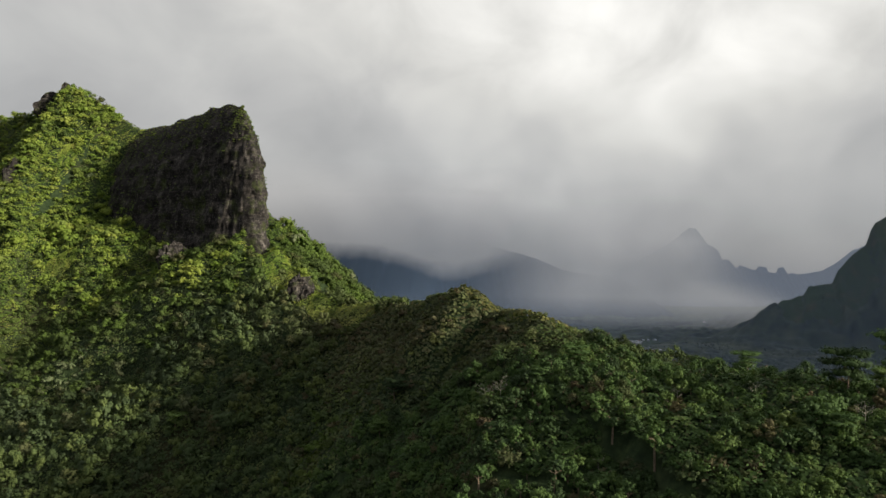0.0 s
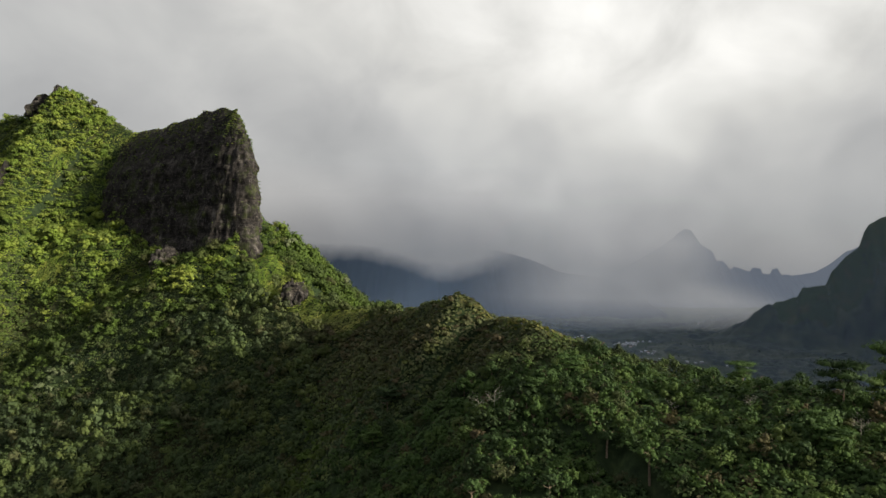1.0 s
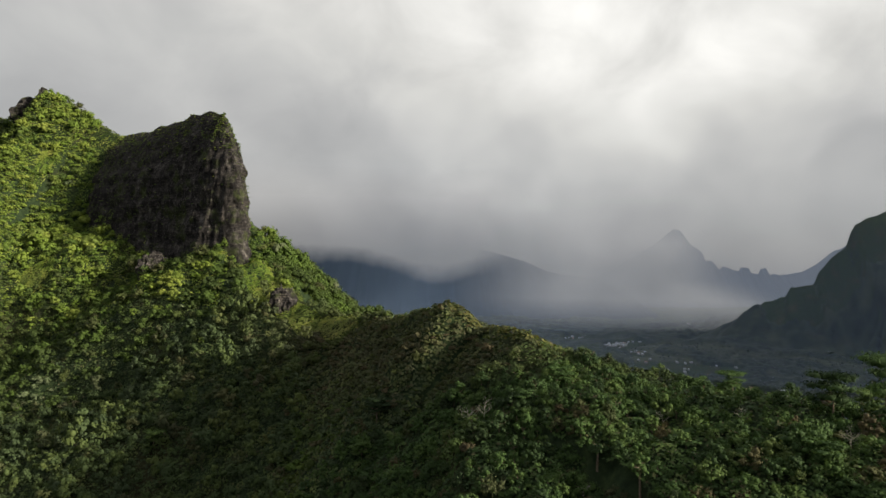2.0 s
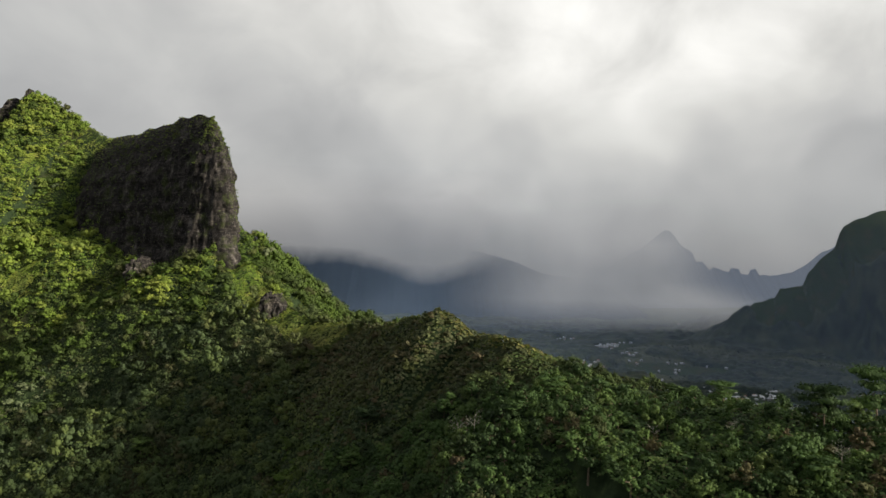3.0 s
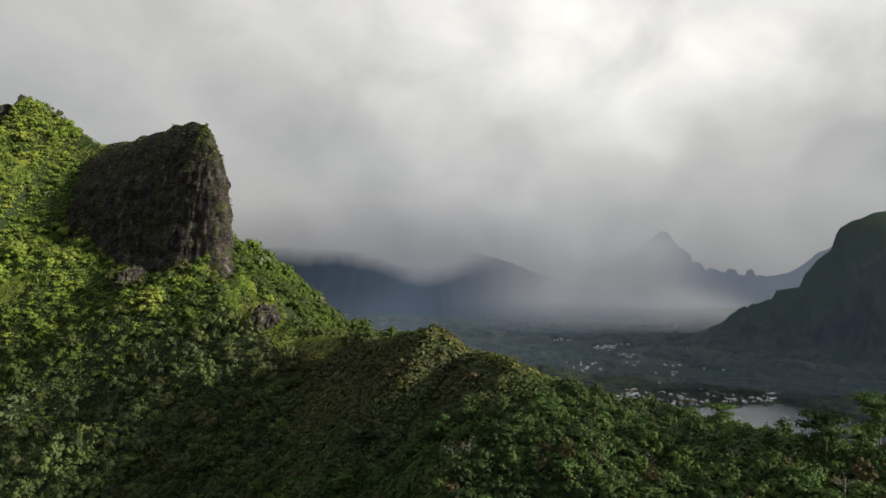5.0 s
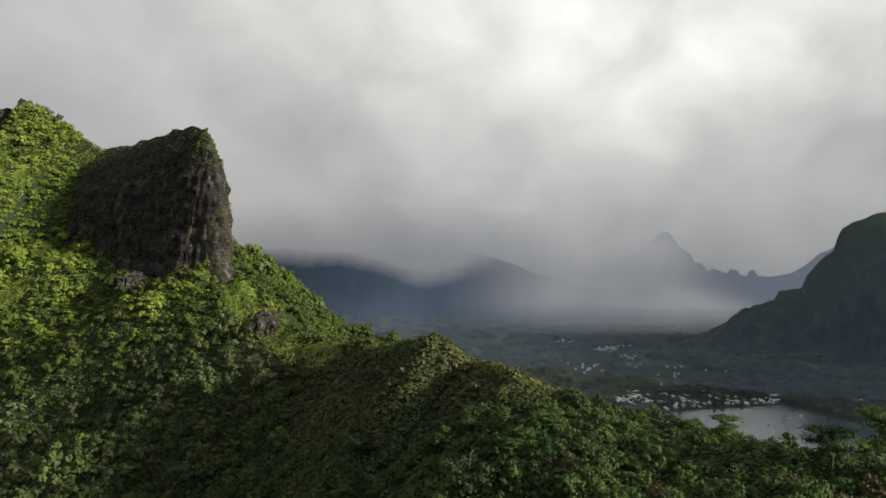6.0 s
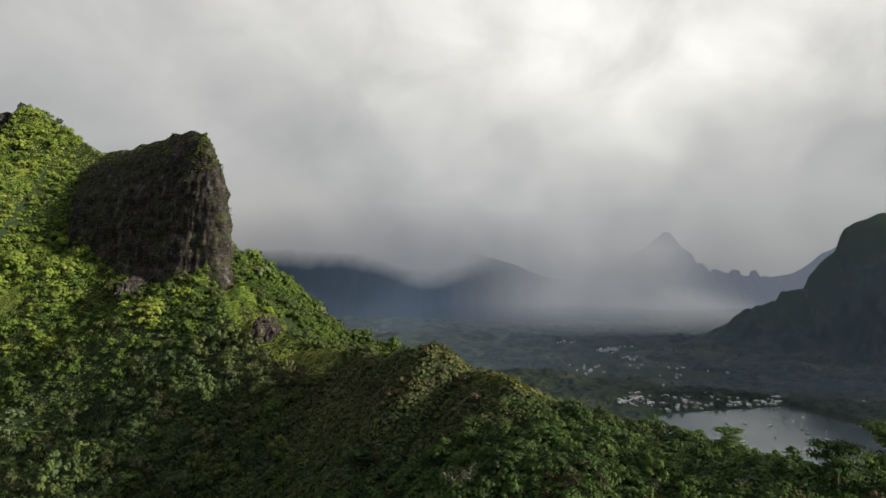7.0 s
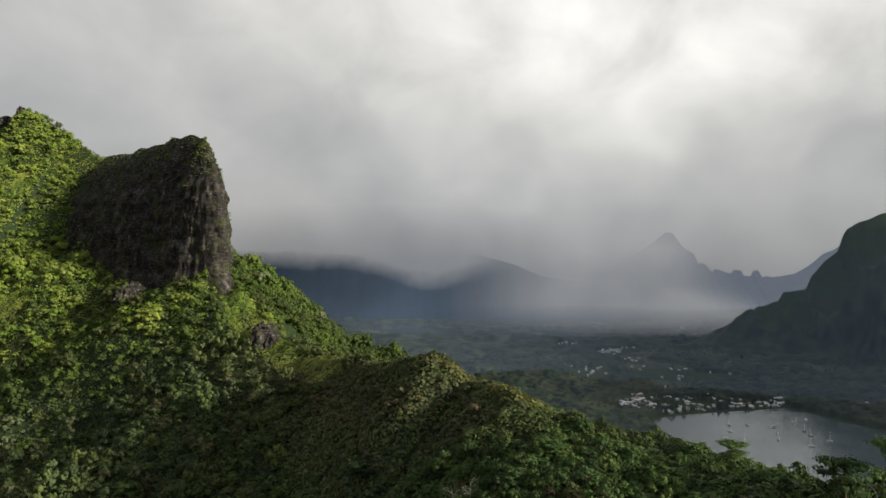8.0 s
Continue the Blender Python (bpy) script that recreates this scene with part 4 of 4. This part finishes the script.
def crest_grass(x, y, z):
    d, side, _, _, _ = ridge(x, y, NEAR_RIDGE)
    return (d < 5.5) & (y > 214) & (fbm(x, y, 18, 87, 2) > 0.42)


leaf_cover("ridge_grass", -40, 80, 212, 345, 0.8, 0.75, crest_grass, DRY_GRASS, "dry yellow-green grass along the ridge crest")

# woods beyond the ridge, round the bay and up the far slopes
def village_plots(X, Y):
    """Cleared land round the outlying houses."""
    return ((np.hypot((X - 605) / 150, (Y - 2215) / 60) < 1) | (np.hypot((X - 740) / 90, (Y - 2310) / 90) < 1) | (np.hypot((X - 640) / 60, (Y - 2690) / 80) < 1) | (np.hypot((X - 535) / 75, (Y - 1880) / 50) < 1)
            | (np.hypot((X - 800) / 170, (Y - 1865) / 55) < 1) | (np.hypot((X - 700) / 35, (Y - 2040) / 80) < 1))


def far_sites(n, x0, x1, y0, y1, test):
    X, Y = rng.uniform(x0, x1, n), rng.uniform(y0, y1, n)
    keep = (bay_distance(X, Y) > 10) & test(X, Y)
    X, Y = X[keep], Y[keep]
    return X, Y, land(X, Y)


X, Y, Z = far_sites(5200, 60, 1700, 900, 2300, lambda x, y: (fbm(x, y, 110, 91, 3) > 0.3) & (x < 0.8 * y) & ~village_plots(x, y))
size = rng.uniform(4, 8, len(X))
fy = rng.uniform(1500, 1545, 70)
fx = fy * rng.uniform(0.37, 0.6, 70)
on_land = bay_distance(fx, fy) > 3
X, Y, Z, size = np.append(X, fx[on_land]), np.append(Y, fy[on_land]), np.append(Z, land(fx, fy)[on_land]), np.append(size, rng.uniform(3.5, 6.5, on_land.sum()))
scatter("valley_woods", FAR_PROTOS, np.stack([X, Y, Z + 2], -1), size, rng.uniform(0.8, 1.3, len(X)), rng.uniform(0, 0.9, len(X)), rng.uniform(0, 0.25, len(X)), DEEP_LEAF, "trees round the bay and up the valley, darkened as under cloud", rng=rng)


def canopy(name, x0, x1, y0, y1, step, cell, seed, label):
    """The closed roof of a far wood: rounded crowns side by side, sunk out of sight in the clearings and at the shore."""
    X, Y = np.meshgrid(np.arange(x0, x1, step), np.arange(y0, y1, step), indexing="ij")
    X = X + rng.uniform(-0.35, 0.35, X.shape) * step
    Y = Y + rng.uniform(-0.35, 0.35, X.shape) * step
    h, tone = bushes(X, Y, cell, seed)
    open_land = fbm(X, Y, 120, 91, 4) < 0.36 + 0.12 * np.exp(-((X - 640) / 260) ** 2 - ((Y - 1900) / 350) ** 2)
    village = village_plots(X, Y) | (np.hypot((X - 720) / 230, (Y - 1580) / 85) < 1) | (np.hypot((X - 610) / 150, (Y - 2235) / 45) < 1) | (np.hypot((X - 740) / 80, (Y - 2330) / 70) < 1)
    open_land &= land(X, Y) < 75 + 30 * vnoise(X / 90, Y / 90, 99)
    sunk = (bay_distance(X, Y) < 16) | (village & ((lattice((X // 14).astype(np.int64), (Y // 14).astype(np.int64), 5) < 0.8) | (Y > 1800)))
    sunk |= (X > 1290) & (X < 1900) & (ridge(X, Y, RIGHT_RANGE)[0] < 130) & (Y > 2150) & (Y < 2480)
    z = land(X, Y) + np.where(sunk, -6, np.where(open_land, 1.2, 1.5 + (12.0 if cell < 20 else 14.0) * h / cell))
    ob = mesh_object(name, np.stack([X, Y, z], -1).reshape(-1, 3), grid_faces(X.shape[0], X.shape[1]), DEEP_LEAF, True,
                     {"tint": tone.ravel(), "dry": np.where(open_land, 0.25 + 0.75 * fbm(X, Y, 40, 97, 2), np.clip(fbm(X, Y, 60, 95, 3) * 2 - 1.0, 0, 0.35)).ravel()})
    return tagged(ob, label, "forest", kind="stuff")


canopy("bay_forest", 40, 2000, 900, 2080, 6.5, 13, 401, "closed forest round the bay and up the mountain, darkened as under cloud")
canopy("upper_forest", -700, 2300, 2060, 3900, 13.0, 24, 411, "closed forest up the far valley, darkened as under cloud")


# ---- rock tower ----
def tower():
    """The vegetated basalt tower: a lofted outline with columns, ledges and overhangs."""
    plan = [(-124, 452), (-128, 445), (-140, 444), (-165, 457), (-203, 485), (-247, 511), (-295, 545), (-335, 590), (-310, 632), (-255, 602), (-205, 562), (-160, 522), (-133, 487), (-124, 465)]
    n, rows = 430, 100
    pts = np.array(plan + plan[:1], float)
    seg = np.hypot(*np.diff(pts, axis=0).T)
    s = np.concatenate([[0], np.cumsum(seg)])
    u = np.linspace(0, s[-1], n, endpoint=False)
    px, py = np.interp(u, s, pts[:, 0]), np.interp(u, s, pts[:, 1])
    for _ in range(5):
        px = (np.roll(px, 1) + 2 * px + np.roll(px, -1)) / 4
        py = (np.roll(py, 1) + 2 * py + np.roll(py, -1)) / 4
    # foot of the wall and the crest line towards which it leans
    cx, cy, tops, best = px * 0, px * 0, px * 0, px * 0 + 1e9
    for (x0, y0, z0, _, _), (x1, y1, z1, _, _) in zip(TOWER_CREST, TOWER_CREST[1:]):
        t = np.clip(((px - x0) * (x1 - x0) + (py - y0) * (y1 - y0)) / ((x1 - x0) ** 2 + (y1 - y0) ** 2), 0, 1)
        qx, qy = x0 + t * (x1 - x0), y0 + t * (y1 - y0)
        d = np.hypot(px - qx, py - qy)
        near = d < best
        best, cx, cy, tops = np.where(near, d, best), np.where(near, qx, cx), np.where(near, qy, cy), np.where(near, z0 + t * (z1 - z0), tops)
    for _ in range(12):
        cx, cy = (np.roll(cx, 1) + 2 * cx + np.roll(cx, -1)) / 4, (np.roll(cy, 1) + 2 * cy + np.roll(cy, -1)) / 4
    verts = np.zeros((n, rows, 3))
    lean_z = [300, 335, 350, 366, 392, 405, 418, 434, 446, 452]
    lean_f = [-0.12, 0.0, 0.12, 0.2, 0.29, 0.38, 0.52, 0.68, 0.88, 1.0]
    for j in range(rows):
        z = np.interp(j / (rows - 1), [0, 0.82, 0.93, 1], [300, 434, 447, 452])
        f = np.interp(z, lean_z, lean_f)
        for i in range(n):
            p = Vector((px[i] + (cx[i] - px[i]) * f, py[i] + (cy[i] - py[i]) * f, 300 + (z - 300) * (tops[i] - 300) / 152))
            out = Vector((px[i] - cx[i], py[i] - cy[i], 0)).normalized()
            rib = noise.noise((u[i] * 0.042, 0.5, p.z * 0.008)) * 4.0
            col = noise.noise((p.x * 0.16, p.y * 0.16, p.z * 0.018)) * 1.8 + noise.noise((p.x * 0.45, p.y * 0.45, p.z * 0.05)) * 1.1
            ledge = noise.noise((p.x * 0.03, p.y * 0.03, p.z * 0.13)) * 2.6 + noise.noise((p.x * 0.12, p.y * 0.12, p.z * 0.34)) * 0.9
            step = noise.cell((p.x * 0.2, p.y * 0.2, p.z * 0.11)) * 1.6 + noise.cell((p.x * 0.5 + 7, p.y * 0.5, p.z * 0.3)) * 0.5
            fade = min(1.0, (1.0 - f) * 1.6)
            p += out * (rib + col + ledge + step) * 0.75 * fade
            p.z += (noise.noise((p.x * 0.05, p.y * 0.05, 3.0)) * 4) * f
            verts[i, j] = p
    base = new("rock_tower")
    cut = int(rows * 0.84)
    for name, a, b in (("cliff", 0, cut + 1), ("summit", cut, rows)):
        piece = mesh_object(name, verts[:, a:b].reshape(-1, 3), grid_faces(n, b - a, True), ROCK, False)
        piece.parent = base
    return tagged(base, "dark basalt rock tower with a bushy green top", "rock"), verts


rock_tower, tv = tower()
# scrub on the tower: thick on the top, sparse on the ledges
norm_up = np.gradient(tv[:, :, 2], axis=1) / (np.linalg.norm(np.gradient(tv, axis=1), axis=2) + 1e-6)
jj = np.arange(tv.shape[1])[None, :].repeat(tv.shape[0], 0)
chance = np.where(tv[:, :, 2] > 432, 0.28, np.where(tv[:, :, 2] > 418, 0.18, 0.012))
chance = chance + np.clip((-tv[:, :, 0] - 195) / 70, 0, 1) * 0.14
chance = chance * np.where(jj > 93, 0.3, 1.0)
chance = chance + np.where((tv[:, :, 0] > -146) & (tv[:, :, 1] > 462) & (tv[:, :, 2] > 350), 0.10, 0.0)
take = rng.uniform(0, 1, chance.shape) < chance
P = tv[take] - (0, 0, 0.6)
# Bushes on the top take lighter tints: its sunlight put into the tone.
upper = P[:, 2] > 428
for name, some, lo, hi, label in (("tower_scrub", ~upper, 0.3, 0.9, "dark green scrub clinging to the rock"), ("summit_bush", upper, 0.5, 1.0, "green bushes thick on the tower's top")):
    k = int(some.sum())
    scatter(name, UNDER_PROTOS, P[some], rng.uniform(0.9, 2.2, k), rng.uniform(0.6, 0.95, k), rng.uniform(lo, hi, k), rng.uniform(0, 0.3, k), LEAF, label, "scrub", rng=rng)


def outcrop(name, at, size, seed, label):
    """A weathered block of rock standing out of the slope."""
    bm = bmesh.new()
    bmesh.ops.create_icosphere(bm, subdivisions=4, radius=1)
    for v in bm.verts:
        p = v.co * 1.0
        k = 1 + 0.28 * noise.noise((p.x * 1.4 + seed, p.y * 1.4, p.z * 0.9)) + 0.14 * noise.noise((p.x * 4 + seed, p.y * 4, p.z * 2.5)) + 0.06 * noise.noise((p.x * 11, p.y * 11 + seed, p.z * 7))
        k += 0.16 * noise.cell((p.x * 2.2 + seed, p.y * 2.2, p.z * 1.5)) + 0.07 * noise.cell((p.x * 5, p.y * 5 + seed, p.z * 4))
        v.co = Vector((p.x * size[0], p.y * size[1], p.z * size[2])) * k
    me = bpy.data.meshes.new(name)
    bm.to_mesh(me)
    bm.free()
    me.materials.append(ROCK)
    ob = new(name, me)
    z = float(land(np.array([at[0]]), np.array([at[1]]))[0])
    ob.matrix_basis = pose(at[0], at[1], z + size[2] * at[2], 0, 0, seed * 40)
    return tagged(ob, label, "rock")


outcrop("rock_outcrop", (-88, 394, 0.2), (8, 6.5, 11), 1.0, "dark rounded rock outcrop on the ridge saddle")
outcrop("rock_outcrop", (-198, 464, 0.1), (13, 8, 12), 2.0, "dark craggy rock outcrop below the tower")
outcrop("rock_outcrop", (-391, 647, -0.12), (9, 6, 12), 3.0, "dark rock crag at the mountain top")
outcrop("rock_outcrop", (-408, 655, -0.25), (15, 7, 14), 5.0, "dark rocky shoulder beside the mountain top")
outcrop("rock_outcrop", (-391, 574, -0.5), (6, 11, 20), 4.0, "pale weathered rock step on the mountain spur")

# ---- houses of the bay village ----
ROOF = plain("pale_metal_roof", (0.42, 0.44, 0.47), 0.45, 0.5)
ROOF_RED = plain("rust_red_roof", (0.33, 0.16, 0.11), 0.6, 0.3)
WALL = plain("whitewashed_wall", (0.30, 0.30, 0.28), 0.8, 0.2)
DOOR = plain("painted_door", (0.12, 0.16, 0.18), 0.6, 0.3)
DARK_GLASS = plain("dark_window", (0.03, 0.035, 0.04), 0.2, 0.5)


def box_into(bm, x0, x1, y0, y1, z0, z1):
    vs = [bm.verts.new((x, y, z)) for z in (z0, z1) for x, y in ((x0, y0), (x1, y0), (x1, y1), (x0, y1))]
    for f in ((3, 2, 1, 0), (4, 5, 6, 7), (0, 1, 5, 4), (1, 2, 6, 5), (2, 3, 7, 6), (3, 0, 4, 7)):
        bm.faces.new([vs[i] for i in f])


def part(name, bm, mat, parent, label=""):
    me = bpy.data.meshes.new(name)
    bm.to_mesh(me)
    bm.free()
    me.materials.append(mat)
    ob = new(name, me)
    ob.parent = parent
    return tagged(ob, label)


def house(L, W, H, roof_mat, label):
    base = new("house")
    bm = bmesh.new()
    box_into(bm, -L / 2, L / 2, -W / 2, W / 2, -3, H)
    part("wall", bm, WALL, base)
    bm = bmesh.new()
    o, r = 0.7, W * 0.22
    a = [bm.verts.new(p) for p in ((-L / 2 - o, -W / 2 - o, H), (L / 2 + o, -W / 2 - o, H), (L / 2 + o, W / 2 + o, H), (-L / 2 - o, W / 2 + o, H), (-L / 2 + W * 0.15, 0, H + r), (L / 2 - W * 0.15, 0, H + r))]
    for f in ((0, 1, 5, 4), (1, 2, 5), (2, 3, 4, 5), (3, 0, 4), (3, 2, 1, 0)):
        bm.faces.new([a[i] for i in f])
    part("roof", bm, roof_mat, base)
    for i in range(3):
        bm = bmesh.new()
        cxx = (i - 1) * L * 0.3
        box_into(bm, cxx - 0.7, cxx + 0.7, -W / 2 - 0.06, -W / 2 + 0.05, 1.0, 2.3)
        part("window", bm, DARK_GLASS, base)
    bm = bmesh.new()
    box_into(bm, L * 0.42 - 0.45, L * 0.42 + 0.45, -W / 2 - 0.05, -W / 2 + 0.05, 0.1, 2.1)
    part("door", bm, DOOR, base)
    return tagged(base, label, "house", "houses of the bay village")


kinds = [house(8, 5.5, 3.0, ROOF, "small white house with a pale metal roof"), house(10.5, 6.5, 3.2, ROOF, "long white house with a pale metal roof"),
         house(18, 9.5, 4.2, ROOF, "large pale hall with a low metal roof"), house(8, 6, 2.8, ROOF_RED, "small house with a rust red roof")]
hr = random.Random(11)
def bay_front(lo, hi, n, deep):
    """House plots behind the shore road, between two bearings from the hill."""
    out = []
    for _ in range(n):
        y = 1512 + abs(hr.gauss(0, deep))
        out.append((hr.uniform(lo, hi) * y, y, 1))
    return out


spots = bay_front(0.325, 0.44, 80, 95) + bay_front(0.42, 0.60, 112, 80) + bay_front(0.69, 0.80, 12, 40)
spots += [(hr.uniform(470, 740), hr.gauss(2230, 28), 0) for _ in range(40)] + [(hr.gauss(740, 50), hr.gauss(2330, 50), 0) for _ in range(16)] + [(hr.gauss(640, 25), hr.gauss(2700, 40), 0) for _ in range(9)]
spots += [(hr.gauss(535, 35), hr.gauss(1890, 25), 0) for _ in range(11)] + [(hr.uniform(640, 960), hr.gauss(1880, 45), 0) for _ in range(16)] + [(hr.gauss(700, 12), hr.gauss(2050, 40), 0) for _ in range(6)]
spots += [(hr.uniform(1000, 1300), hr.uniform(2500, 2900), 0) for _ in range(6)]
first = set()
for x, y, big in spots:
    if float(bay_distance(np.array([x]), np.array([y]))[0]) < 14:
        continue
    k = hr.choices([0, 1, 2, 3], [5, 4, 2.2 if big else 0.3, 2])[0]
    z = float(land(np.array([x]), np.array([y]))[0])
    m = pose(x, y, z + (1.5 if y > 1800 else 0.3), 0, 0, hr.choice([0, 90]) + hr.uniform(-25, 25))
    if k in first:
        copy_thing(kinds[k], m)
    else:
        first.add(k)
        kinds[k].matrix_basis = m

# ---- boats ----
HULL = plain("white_hull", (0.75, 0.75, 0.74), 0.3, 0.5)
HULL_DARK = plain("dark_hull", (0.05, 0.06, 0.08), 0.3, 0.5)
SPAR = plain("alloy_spar", (0.7, 0.7, 0.7), 0.35, 0.5)


def boat(L, mast, mat, label):
    base = new("sailboat" if mast else "motorboat")
    bm = bmesh.new()
    ring = []
    for k, (f, zz) in enumerate(((0.75, -0.4), (1.0, 1.2))):
        row = []
        for i in range(12):
            s = i / 6 if i <= 6 else (12 - i) / 6
            w = L * 0.15 * f * math.sin(math.pi * min(1, 0.25 + 0.75 * (1 - s)) ** 0.8) * (1 if i <= 6 else -1)
            row.append(bm.verts.new(((s - 0.5) * L * (0.92 + 0.08 * k), w if i not in (0, 6) else w * 0.2, zz)))
        ring.append(row)
    for i in range(12):
        bm.faces.new((ring[0][i], ring[0][(i + 1) % 12], ring[1][(i + 1) % 12], ring[1][i]))
    bm.faces.new(ring[1])
    part("hull", bm, mat, base)
    bm = bmesh.new()
    box_into(bm, -L * 0.2, L * 0.15, -L * 0.08, L * 0.08, 1.2, 2.1 if mast else 3.2)
    part("cabin", bm, HULL, base)
    if mast:
        bm = bmesh.new()
        bmesh.ops.create_cone(bm, segments=8, radius1=0.16, radius2=0.1, depth=mast, matrix=Matrix.Translation((L * 0.08, 0, 1.2 + mast / 2)))
        part("mast", bm, SPAR, base)
        bm = bmesh.new()
        box_into(bm, -L * 0.32, L * 0.08, -0.15, 0.15, 2.9, 3.3)
        part("boom", bm, SPAR, base)
    return tagged(base, label, "boat", "boats moored in the bay")


BOATS = [boat(14, 18, HULL, "white sailing yacht at anchor with furled sails"), boat(12, 0, HULL, "white motorboat at anchor"), boat(11, 14, HULL_DARK, "dark hulled sailing boat at anchor")]
BOAT_SPOTS = [(838, 1258, 0), (862, 1417, 1), (676, 1345, 1), (700, 1395, 2), (742, 1395, 1), (788, 1372, 1), (858, 1400, 2), (838, 1340, 2), (742, 1275, 2), (640, 1290, 1), (660, 1250, 0), (826, 1300, 2), (780, 1225, 0), (905, 1440, 1)]
first = set()
for x, y, k in BOAT_SPOTS:
    m = pose(x, y, 0.1, 0, 0, hr.uniform(0, 360))
    if k in first:
        copy_thing(BOATS[k], m)
    else:
        first.add(k)
        BOATS[k].matrix_basis = m
